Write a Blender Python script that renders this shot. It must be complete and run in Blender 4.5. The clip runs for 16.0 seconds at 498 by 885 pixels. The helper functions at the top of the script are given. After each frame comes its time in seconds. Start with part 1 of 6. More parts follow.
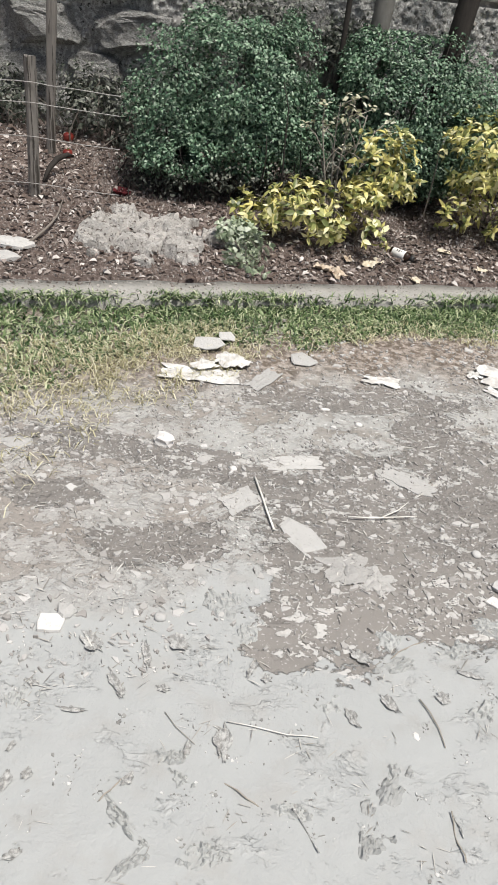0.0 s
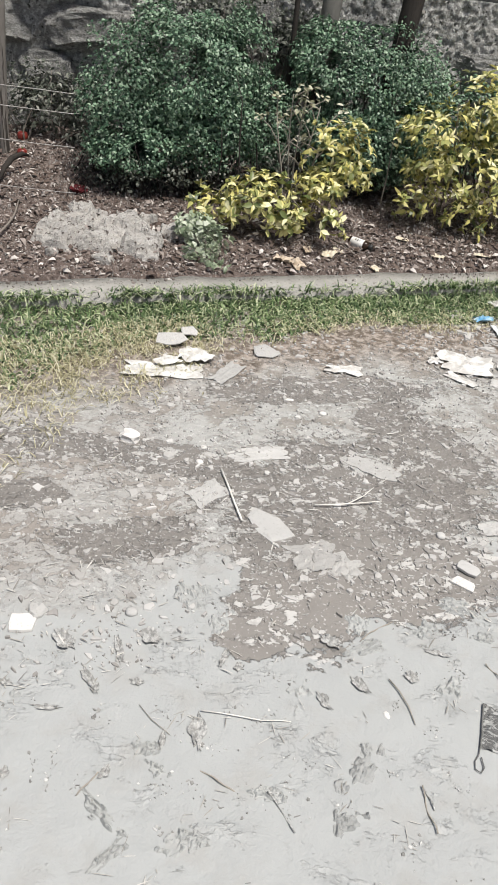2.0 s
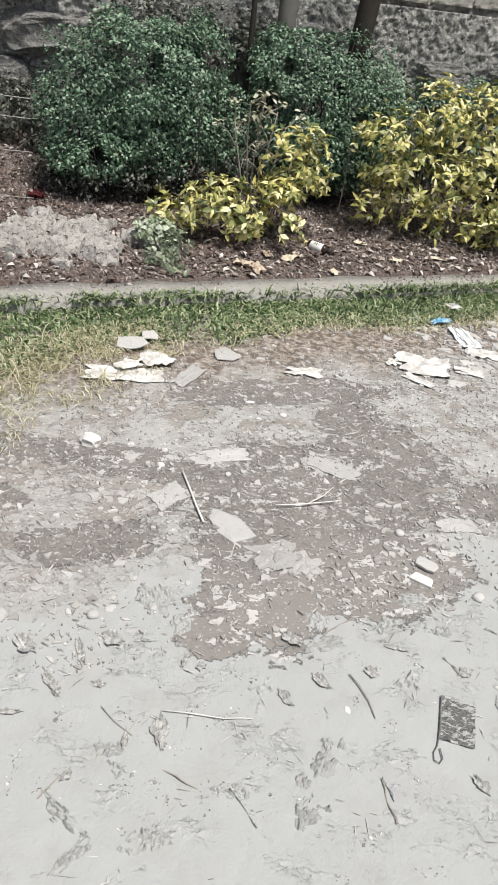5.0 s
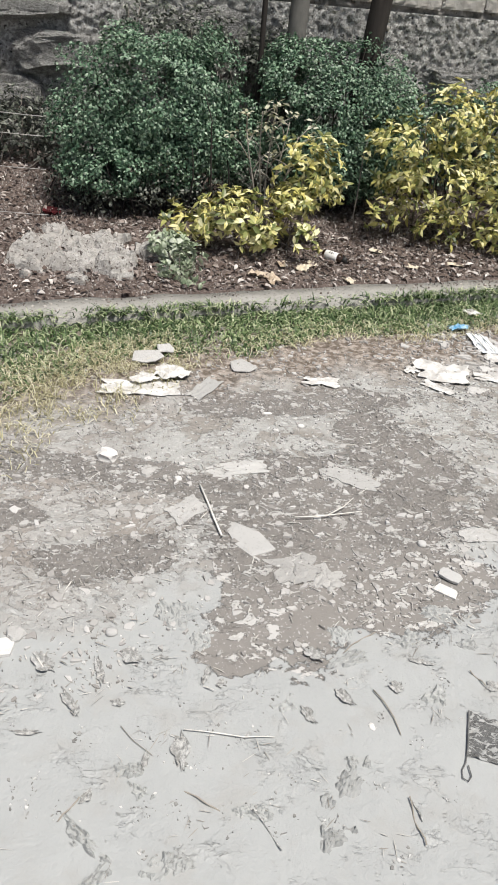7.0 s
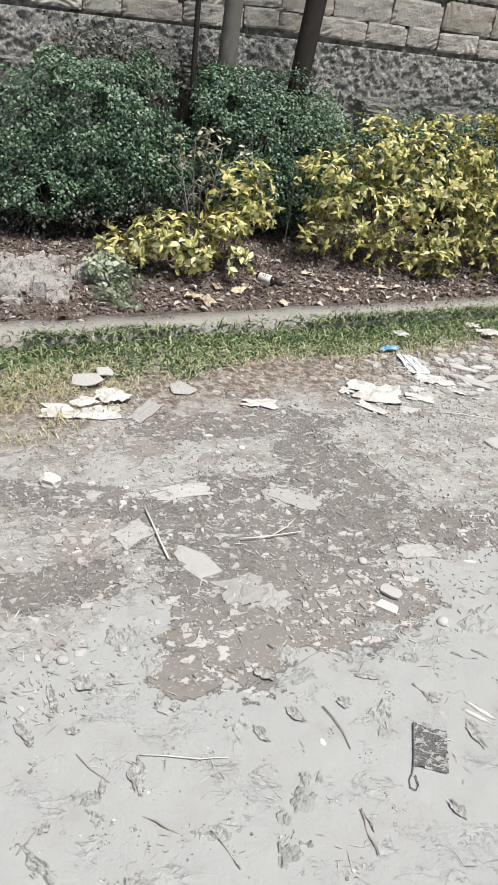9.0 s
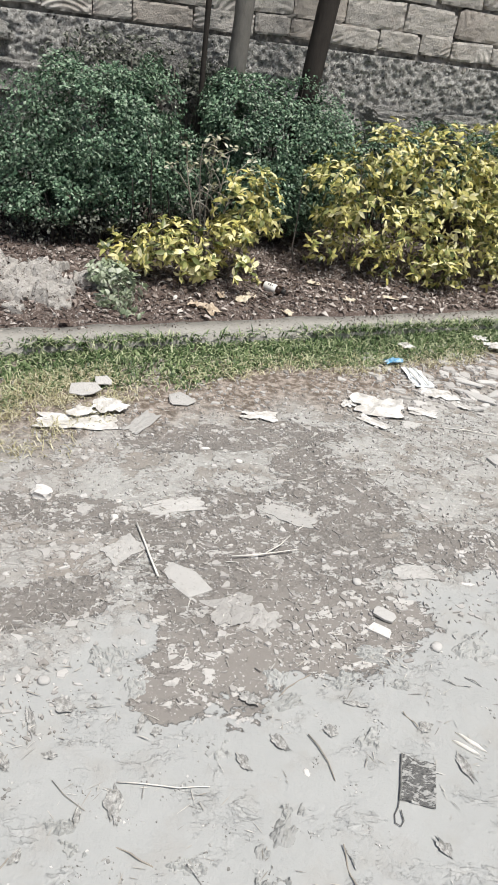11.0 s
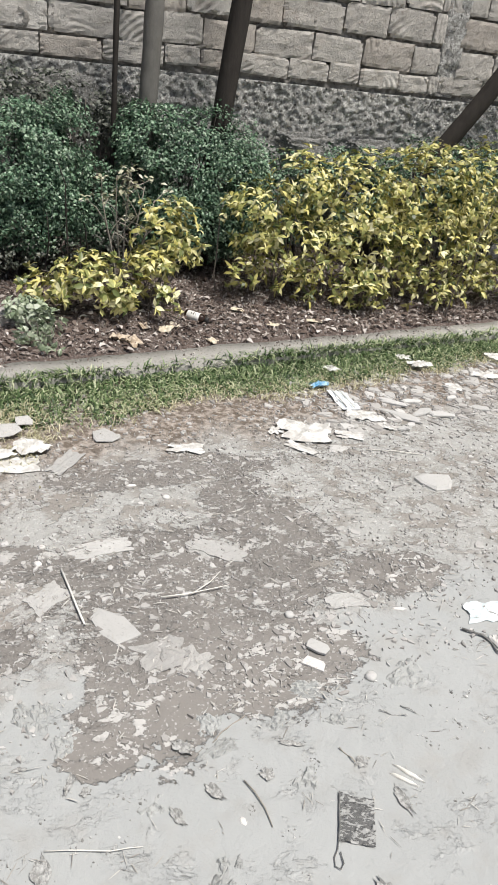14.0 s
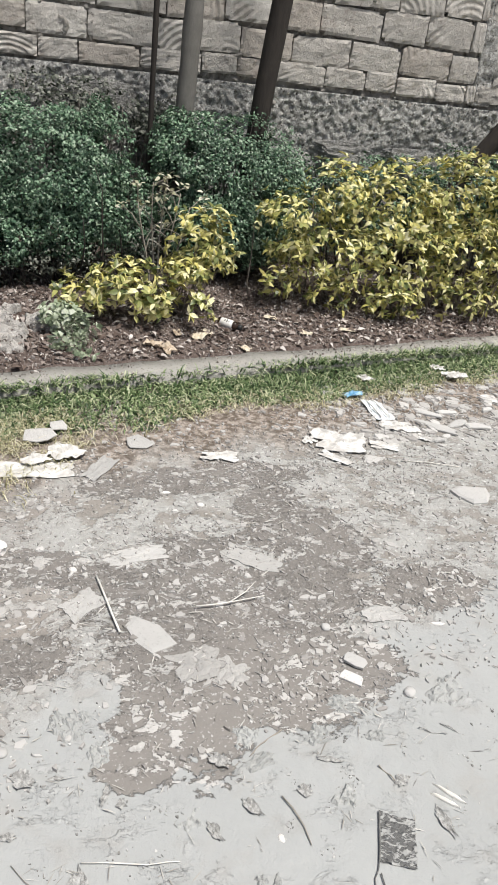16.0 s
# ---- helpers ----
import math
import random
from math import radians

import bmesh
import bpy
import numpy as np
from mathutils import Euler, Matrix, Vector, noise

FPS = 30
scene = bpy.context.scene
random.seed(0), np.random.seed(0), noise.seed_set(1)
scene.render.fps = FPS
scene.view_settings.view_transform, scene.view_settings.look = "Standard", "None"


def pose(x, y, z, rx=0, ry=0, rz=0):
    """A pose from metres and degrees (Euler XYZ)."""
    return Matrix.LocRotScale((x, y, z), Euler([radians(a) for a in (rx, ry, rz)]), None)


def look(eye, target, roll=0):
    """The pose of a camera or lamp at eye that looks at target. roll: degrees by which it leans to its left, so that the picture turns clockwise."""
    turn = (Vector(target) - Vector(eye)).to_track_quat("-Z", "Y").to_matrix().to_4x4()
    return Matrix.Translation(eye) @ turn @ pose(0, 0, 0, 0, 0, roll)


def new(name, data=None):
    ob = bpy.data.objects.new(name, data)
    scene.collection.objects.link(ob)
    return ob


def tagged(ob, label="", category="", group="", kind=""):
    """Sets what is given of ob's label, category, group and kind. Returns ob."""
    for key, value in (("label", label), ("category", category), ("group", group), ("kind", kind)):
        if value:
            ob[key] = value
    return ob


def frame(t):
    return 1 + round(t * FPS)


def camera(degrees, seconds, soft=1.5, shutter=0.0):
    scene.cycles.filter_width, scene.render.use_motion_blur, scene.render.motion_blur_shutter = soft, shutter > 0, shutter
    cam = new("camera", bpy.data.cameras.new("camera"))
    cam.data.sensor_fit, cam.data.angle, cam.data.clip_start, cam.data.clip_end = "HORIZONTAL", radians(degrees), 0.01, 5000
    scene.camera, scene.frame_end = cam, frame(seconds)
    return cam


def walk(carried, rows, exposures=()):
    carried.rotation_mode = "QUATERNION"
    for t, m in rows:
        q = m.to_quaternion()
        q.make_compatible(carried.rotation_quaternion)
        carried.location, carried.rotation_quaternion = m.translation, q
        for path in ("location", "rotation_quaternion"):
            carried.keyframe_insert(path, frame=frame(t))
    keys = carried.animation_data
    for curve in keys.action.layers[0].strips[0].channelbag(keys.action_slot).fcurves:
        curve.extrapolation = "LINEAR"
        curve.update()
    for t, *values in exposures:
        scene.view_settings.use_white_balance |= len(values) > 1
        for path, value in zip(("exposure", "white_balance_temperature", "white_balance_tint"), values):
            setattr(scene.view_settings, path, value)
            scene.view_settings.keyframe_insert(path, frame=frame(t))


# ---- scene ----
SKY, SUN, EXPO = 0.069, 4.15, 0.105
cam = camera(35.8, 16.0, 0.4)
PATH = [
    (0, (-0.138, 0.123, 1.193), (-0.009, 1.789, 0.093), 7.9),
    (0.5, (-0.095, 0.109, 1.196), (0.073, 1.759, 0.079), 7.8),
    (1, (-0.105, 0.084, 1.213), (0.142, 1.748, 0.131), 8.7),
    (1.5, (-0.111, 0.094, 1.209), (0.104, 1.745, 0.101), 7.6),
    (2, (-0.121, 0.105, 1.204), (0.081, 1.759, 0.097), 6.9),
    (2.5, (-0.11, 0.092, 1.208), (0.163, 1.747, 0.119), 6.5),
    (3, (-0.106, 0.088, 1.206), (0.172, 1.728, 0.095), 6.7),
    (3.5, (-0.099, 0.084, 1.206), (0.177, 1.735, 0.112), 6.4),
    (4, (-0.101, 0.081, 1.21), (0.162, 1.731, 0.112), 6.4),
    (4.2, (-0.102, 0.079, 1.211), (0.181, 1.727, 0.114), 7.0),
    (6.3, (-0.111, 0.101, 1.195), (0.163, 1.769, 0.127), 8.2),
    (6.5, (-0.103, 0.096, 1.198), (0.153, 1.754, 0.109), 7.6),
    (7, (-0.098, 0.106, 1.196), (0.138, 1.781, 0.129), 5.5),
    (7.5, (-0.102, 0.093, 1.214), (0.251, 1.735, 0.129), 7.6),
    (8, (-0.099, 0.087, 1.229), (0.232, 1.741, 0.154), 6.5),
    (8.5, (-0.143, 0.085, 1.23), (0.268, 1.751, 0.202), 7.5),
    (10.8, (-0.1, 0.128, 1.251), (0.301, 1.808, 0.244), 8.5),
    (11, (-0.09, 0.13, 1.247), (0.295, 1.81, 0.233), 8.2),
    (11.5, (-0.075, 0.138, 1.241), (0.297, 1.824, 0.232), 7.6),
    (12, (-0.082, 0.153, 1.226), (0.282, 1.854, 0.239), 6.7),
    (12.5, (-0.077, 0.161, 1.24), (0.334, 1.845, 0.244), 6.9),
    (13, (-0.075, 0.178, 1.25), (0.369, 1.884, 0.305), 7.0),
    (13.5, (-0.048, 0.165, 1.26), (0.486, 1.839, 0.304), 6.9),
    (14, (-0.038, 0.162, 1.272), (0.494, 1.839, 0.32), 7.3),
    (14.5, (-0.039, 0.17, 1.267), (0.452, 1.854, 0.306), 7.8),
    (15, (-0.04, 0.178, 1.263), (0.433, 1.877, 0.32), 7.8),
    (15.5, (-0.048, 0.183, 1.259), (0.431, 1.875, 0.306), 7.5),
    (16, (-0.073, 0.189, 1.26), (0.404, 1.888, 0.32), 7.4),
]
walk(cam, [(t, look(eye, target, roll)) for t, eye, target, roll in PATH])

# ---- light ----
world = bpy.data.worlds.new("sky")
scene.world = world
world.use_nodes = True
wn = world.node_tree
sky = wn.nodes.new("ShaderNodeTexSky")
sky.sky_type, sky.sun_disc = "NISHITA", False
sky.sun_elevation, sky.sun_rotation = radians(68), radians(144)
sky.air_density, sky.dust_density, sky.ozone_density = 1.0, 4.0, 1.0
wn.nodes["Background"].inputs["Strength"].default_value = SKY
wn.links.new(sky.outputs[0], wn.nodes["Background"].inputs["Color"])
sun = new("sun", bpy.data.lights.new("sun", "SUN"))
sun.data.energy, sun.data.angle, sun.data.color = SUN, radians(14), (1.0, 0.975, 0.915)
sun.matrix_world = look((1.4, -1.9, 5.8), (0, 0, 0))
scene.view_settings.exposure = EXPO


# ---- helpers of this scene ----
rng = np.random.default_rng(7)


def value_noise(x, y, z=0.0, seed=0):
    """Smooth noise from 0 to 1 on arrays."""
    x, y, z = np.broadcast_arrays(np.asarray(x, float), np.asarray(y, float), np.asarray(z, float))
    xi, yi, zi = np.floor(x).astype(np.int64), np.floor(y).astype(np.int64), np.floor(z).astype(np.int64)
    u, v, w = x - xi, y - yi, z - zi
    u, v, w = u * u * (3 - 2 * u), v * v * (3 - 2 * v), w * w * (3 - 2 * w)

    def h(a, b, c):
        n = (a * 374761393 + b * 668265263 + c * 2147483647 + seed * 144269) & 0x7FFFFFFF
        n = ((n ^ (n >> 13)) * 1274126177) & 0x7FFFFFFF
        return ((n ^ (n >> 16)) & 0xFFFF) / 65535.0

    def lerp(a, b, k):
        return a + (b - a) * k

    lo = lerp(lerp(h(xi, yi, zi), h(xi + 1, yi, zi), u), lerp(h(xi, yi + 1, zi), h(xi + 1, yi + 1, zi), u), v)
    hi = lerp(lerp(h(xi, yi, zi + 1), h(xi + 1, yi, zi + 1), u), lerp(h(xi, yi + 1, zi + 1), h(xi + 1, yi + 1, zi + 1), u), v)
    return lerp(lo, hi, w)


def fbm(x, y, z=0.0, octaves=4, seed=0):
    x, y, z = np.asarray(x, float), np.asarray(y, float), np.asarray(z, float)
    total, amp = 0.0, 0.5
    for k in range(octaves):
        total = total + amp * (value_noise(x, y, z, seed + k) - 0.5)
        x, y, z, amp = x * 2.03, y * 2.03, z * 2.03, amp * 0.5
    return total


def mesh_of(name, verts, faces, material, smooth=False):
    me = bpy.data.meshes.new(name)
    me.from_pydata(np.asarray(verts).tolist(), [], np.asarray(faces).tolist() if not isinstance(faces, list) else faces)
    me.materials.append(material)
    if smooth:
        me.polygons.foreach_set("use_smooth", [True] * len(me.polygons))
    me.update()
    return me


def big_mesh(name, verts, tris, material, smooth=False):
    """A mesh from arrays of vertices and triangles."""
    me = bpy.data.meshes.new(name)
    verts, tris = np.ascontiguousarray(verts, np.float32), np.ascontiguousarray(tris, np.int32)
    k = tris.shape[1]
    me.vertices.add(len(verts))
    me.vertices.foreach_set("co", verts.ravel())
    me.loops.add(tris.size)
    me.loops.foreach_set("vertex_index", tris.ravel())
    me.polygons.add(len(tris))
    me.polygons.foreach_set("loop_start", np.arange(0, tris.size, k, dtype=np.int32))
    me.polygons.foreach_set("use_smooth", np.full(len(tris), smooth))
    me.materials.append(material)
    me.update(calc_edges=True)
    me.validate()
    return me


def part(name, data, material, parent, label="", smooth=False):
    """Links a bmesh or a mesh as one object under a thing or a part, or at top level."""
    if isinstance(data, bmesh.types.BMesh):
        me = bpy.data.meshes.new(name)
        data.to_mesh(me)
        data.free()
        me.materials.append(material)
        if smooth:
            me.polygons.foreach_set("use_smooth", [True] * len(me.polygons))
        data = me
    ob = new(name, data)
    if parent is not None:
        ob.parent = parent
    return tagged(ob, label)


def empty(name, m, label, category, group="", kind=""):
    ob = new(name)
    ob.empty_display_size = 0.05
    ob.matrix_world = m
    return tagged(ob, label, category, group, kind)


def thing(name, data, material, m, label, category, group="", kind="", smooth=False):
    ob = part(name, data, material, None, "", smooth)
    ob.matrix_world = m
    return tagged(ob, label, category, group, kind)


def tube(points, radii, sides=6):
    """A bmesh tube along points, capped."""
    bm = bmesh.new()
    pts = [Vector(p) for p in points]
    if not isinstance(radii, (list, tuple)):
        radii = [radii] * len(pts)
    rings = []
    for i, p in enumerate(pts):
        d = (pts[min(i + 1, len(pts) - 1)] - pts[max(i - 1, 0)]).normalized()
        a = d.orthogonal().normalized() if i == 0 else (last - d * last.dot(d)).normalized()
        last, b = a, d.cross(a)
        rings.append([bm.verts.new(p + (a * math.cos(k * math.tau / sides) + b * math.sin(k * math.tau / sides)) * radii[i]) for k in range(sides)])
    for r, s in zip(rings, rings[1:]):
        for k in range(sides):
            bm.faces.new((r[k], r[(k + 1) % sides], s[(k + 1) % sides], s[k]))
    bm.faces.new(rings[0][::-1])
    bm.faces.new(rings[-1])
    return bm


def stone_bm(size, seed, rough=0.25, sub=2, flat=0.0):
    """A rounded, uneven stone of a given size, resting on z = 0."""
    bm = bmesh.new()
    bmesh.ops.create_icosphere(bm, subdivisions=sub, radius=0.5)
    for v in bm.verts:
        p = v.co * 2
        k = 1 + rough * float(fbm(p.x * 1.7 + seed * 3.1, p.y * 1.7, p.z * 1.7, 3, seed)) * 2
        q = Vector((math.copysign(abs(p.x) ** 0.8, p.x), math.copysign(abs(p.y) ** 0.8, p.y), math.copysign(abs(p.z) ** 0.7, p.z))) * 0.5 * k
        v.co = Vector((q.x * size[0], q.y * size[1], q.z * size[2]))
    low = min(v.co.z for v in bm.verts)
    cut = low + flat * size[2]
    for v in bm.verts:
        v.co.z = max(v.co.z, cut) - cut
    bmesh.ops.recalc_face_normals(bm, faces=bm.faces)
    return bm


def flake_bm(w, d, h, seed, sides=9, rough=0.3, dome=0.35, ragged=False):
    """A flat, uneven chip: a broken outline, a domed top and a worn rim."""
    r = random.Random(seed)
    bm = bmesh.new()
    ring = []
    for k in range(sides):
        a = (k + r.uniform(-0.3, 0.3)) * math.tau / sides
        s = 1 + (1.4 * float(fbm(math.cos(a) * 1.5 + seed, math.sin(a) * 1.5, 0, 3, seed)) if ragged else r.uniform(-rough, rough))
        ring.append((math.cos(a) * w / 2 * s, math.sin(a) * d / 2 * s))
    low = [bm.verts.new((x, y, 0)) for x, y in ring]
    mid = [bm.verts.new((x * 0.99, y * 0.99, h * (0.55 + r.uniform(-0.15, 0.15)))) for x, y in ring]
    top = [bm.verts.new((x * 0.8, y * 0.8, h * (0.9 + r.uniform(-0.12, 0.12)))) for x, y in ring]
    c = bm.verts.new((0, 0, h * (1 + dome * 0.4)))
    for k in range(sides):
        n = (k + 1) % sides
        bm.faces.new((low[k], low[n], mid[n], mid[k]))
        bm.faces.new((mid[k], mid[n], top[n], top[k]))
        bm.faces.new((top[k], top[n], c))
    bm.faces.new(low[::-1])
    return bm


def sheet_bm(w, d, seed, amp=0.012, n=12, thick=0.0012, curl=0.0, ragged=0.12):
    """A crumpled sheet with thickness: ridged noise and a torn outline, resting on z = 0."""
    bm = bmesh.new()
    u = np.linspace(-0.5, 0.5, n)
    X, Y = np.meshgrid(u, u, indexing="ij")
    edge = 1 + ragged * 2 * fbm(X * 4 + seed, Y * 4 + seed * 2, 0, 3, seed)
    PX, PY = X * w * edge, Y * d * edge
    ridge = np.abs(fbm(X * 3.1 + seed * 1.7, Y * 3.1 - seed, 0, 3, seed + 9)) * 2.2
    Z = amp * ridge * 2 + curl * (X * 2) ** 2
    Z -= Z.min()
    rows = []
    for up in (thick, 0.0):
        rows.append([[bm.verts.new((PX[i, j], PY[i, j], Z[i, j] + up)) for j in range(n)] for i in range(n)])
    a, b = rows
    for i in range(n - 1):
        for j in range(n - 1):
            bm.faces.new((a[i][j], a[i + 1][j], a[i + 1][j + 1], a[i][j + 1]))
            bm.faces.new((b[i][j], b[i][j + 1], b[i + 1][j + 1], b[i + 1][j]))
    rim = [(i, 0) for i in range(n)] + [(n - 1, j) for j in range(1, n)] + [(i, n - 1) for i in range(n - 2, -1, -1)] + [(0, j) for j in range(n - 2, 0, -1)]
    for (i, j), (k, m) in zip(rim, rim[1:] + rim[:1]):
        bm.faces.new((a[i][j], b[i][j], b[k][m], a[k][m]))
    return bm


def crumple_bm(w, d, seed, amp=0.012, thick=0.0012, torn=0.5):
    """A torn, crumpled scrap with thickness: an uneven round outline with tongues, and folds that run across it."""
    spokes, rings = 36, 9
    bm = bmesh.new()
    layers = []
    r = random.Random(seed)
    fa, fb = r.uniform(0, math.tau), r.uniform(0, math.tau)
    for up in (thick, 0.0):
        layer = []
        for i in range(1, rings + 1):
            ring = []
            for k in range(spokes):
                a = k * math.tau / spokes
                c, q = math.cos(a), math.sin(a)
                box = 1 / max(abs(c), abs(q)) ** 0.65
                reach = box * (1 + torn * 1.7 * float(fbm(c * 2.3 + seed, q * 2.3, 0, 4, seed))) * i / rings
                x, y = c * reach * 0.5, q * reach * 0.5
                fold = abs((x * math.cos(fa) + y * math.sin(fa)) * 3.1 % 1 - 0.5) + 0.7 * abs((x * math.cos(fb) + y * math.sin(fb)) * 4.3 % 1 - 0.5)
                z = amp * (fold + 1.6 * abs(float(fbm(x * 6 + seed, y * 6, 0, 3, seed + 3))))
                ring.append(bm.verts.new((x * w, y * d, z + up)))
            layer.append(ring)
        layer.append(bm.verts.new((0, 0, amp * 0.5 + up)))
        layers.append(layer)
    for n, layer in enumerate(layers):
        for i in range(rings - 1):
            for k in range(spokes):
                m = (k + 1) % spokes
                face = (layer[i][k], layer[i + 1][k], layer[i + 1][m], layer[i][m])
                bm.faces.new(face if n == 0 else face[::-1])
        for k in range(spokes):
            face = (layer[-1], layer[0][k], layer[0][(k + 1) % spokes])
            bm.faces.new(face if n == 0 else face[::-1])
    a, b = layers[0][rings - 1], layers[1][rings - 1]
    for k in range(spokes):
        m = (k + 1) % spokes
        bm.faces.new((a[k], b[k], b[m], a[m]))
    low = min(v.co.z for v in bm.verts)
    for v in bm.verts:
        v.co.z -= low + thick
    return bm


def plate_bm(w, d, h, seed):
    """A flat broken tile: straight edges out of square, a chipped corner, sharp arrises."""
    r = random.Random(seed)
    ring = [(-0.5, -0.5), (0.1, -0.52), (0.5, -0.44), (0.52, 0.2), (0.36, 0.5), (-0.2, 0.48), (-0.48, 0.46), (-0.53, 0.0)]
    ring = [((x + r.uniform(-0.06, 0.06)) * w, (y + r.uniform(-0.06, 0.06)) * d) for x, y in ring]
    bm = bmesh.new()
    rows = [[bm.verts.new((x * k, y * k, z)) for x, y in ring] for k, z in ((1, 0), (1, h * 0.85), (0.95, h))]
    for a, b in zip(rows, rows[1:]):
        for k in range(8):
            m = (k + 1) % 8
            bm.faces.new((a[k], a[m], b[m], b[k]))
    bm.faces.new(rows[-1])
    bm.faces.new(rows[0][::-1])
    return bm


# ---- materials ----
class Nodes:
    """Short ways to wire a material."""

    def __init__(self, name, rough=0.9, spec=0.3):
        self.mat = bpy.data.materials.new(name)
        self.mat.use_nodes = True
        self.t = self.mat.node_tree
        self.bsdf = self.t.nodes["Principled BSDF"]
        self.bsdf.inputs["Roughness"].default_value = rough
        self.bsdf.inputs["Specular IOR Level"].default_value = spec
        self.co = self.t.nodes.new("ShaderNodeTexCoord").outputs["Object"]

    def put(self, socket, value):
        if isinstance(value, bpy.types.NodeSocket):
            self.t.links.new(value, socket)
        elif isinstance(value, tuple) and len(value) == 3 and socket.type == "RGBA":
            socket.default_value = (*value, 1)
        else:
            socket.default_value = value

    def noise(self, scale, detail=4.0, rough=0.55, co=None, distortion=0.0):
        n = self.t.nodes.new("ShaderNodeTexNoise")
        self.put(n.inputs["Vector"], co or self.co)
        n.inputs["Scale"].default_value, n.inputs["Detail"].default_value = scale, detail
        n.inputs["Roughness"].default_value, n.inputs["Distortion"].default_value = rough, distortion
        return n.outputs["Fac"]

    def voronoi(self, scale, feature="F1", out="Distance", co=None):
        n = self.t.nodes.new("ShaderNodeTexVoronoi")
        n.feature = feature
        self.put(n.inputs["Vector"], co or self.co)
        n.inputs["Scale"].default_value = scale
        return n.outputs[out]

    def wave(self, scale, distortion=3.0, kind="RINGS", co=None):
        n = self.t.nodes.new("ShaderNodeTexWave")
        n.wave_type, n.rings_direction = kind, "Y"
        self.put(n.inputs["Vector"], co or self.co)
        n.inputs["Scale"].default_value, n.inputs["Distortion"].default_value = scale, distortion
        return n.outputs["Fac"]

    def math(self, op, a, b=0.0, c=0.0):
        n = self.t.nodes.new("ShaderNodeMath")
        n.operation = op
        for s, v in zip(n.inputs, (a, b, c)):
            self.put(s, v)
        return n.outputs[0]

    def mapped(self, loc=(0, 0, 0), rot=(0, 0, 0), scale=(1, 1, 1), kind="TEXTURE", co=None):
        n = self.t.nodes.new("ShaderNodeMapping")
        n.vector_type = kind
        self.put(n.inputs["Vector"], co or self.co)
        n.inputs["Location"].default_value, n.inputs["Rotation"].default_value, n.inputs["Scale"].default_value = loc, rot, scale
        return n.outputs[0]

    def blob(self, cx, cy, rx, ry, turn=0.0):
        """1 in the middle of an ellipse on the ground, 0 on its rim, below 0 outside."""
        v = self.mapped((cx, cy, 0), (0, 0, radians(turn)), (rx, ry, 1000))
        n = self.t.nodes.new("ShaderNodeVectorMath")
        n.operation = "LENGTH"
        self.put(n.inputs[0], v)
        return self.math("SUBTRACT", 1.0, n.outputs["Value"])

    def step(self, fac, lo, hi):
        n = self.t.nodes.new("ShaderNodeMapRange")
        n.interpolation_type = "SMOOTHSTEP"
        self.put(n.inputs["Value"], fac)
        n.inputs["From Min"].default_value, n.inputs["From Max"].default_value = lo, hi
        return n.outputs[0]

    def mix(self, fac, a, b, blend="MIX"):
        n = self.t.nodes.new("ShaderNodeMix")
        n.data_type, n.blend_type = "RGBA", blend
        self.put(n.inputs[0], fac)
        self.put(n.inputs[6], a)
        self.put(n.inputs[7], b)
        return n.outputs[2]

    def ramp(self, fac, *stops):
        n = self.t.nodes.new("ShaderNodeValToRGB")
        self.put(n.inputs[0], fac)
        while len(n.color_ramp.elements) < len(stops):
            n.color_ramp.elements.new(0.5)
        for e, (at, c) in zip(n.color_ramp.elements, stops):
            e.position, e.color = at, (*c, 1)
        return n.outputs[0]

    def rand(self):
        return self.t.nodes.new("ShaderNodeObjectInfo").outputs["Random"]

    def island(self):
        return self.t.nodes.new("ShaderNodeNewGeometry").outputs["Random Per Island"]

    def bump(self, height, strength=0.5, distance=0.01, normal=None):
        n = self.t.nodes.new("ShaderNodeBump")
        self.put(n.inputs["Height"], height)
        n.inputs["Strength"].default_value, n.inputs["Distance"].default_value = strength, distance
        if normal:
            self.put(n.inputs["Normal"], normal)
        return n.outputs[0]

    def done(self, color, normal=None, rough=None):
        self.put(self.bsdf.inputs["Base Color"], color)
        if normal:
            self.put(self.bsdf.inputs["Normal"], normal)
        if rough is not None:
            self.put(self.bsdf.inputs["Roughness"], rough)
        return self.mat


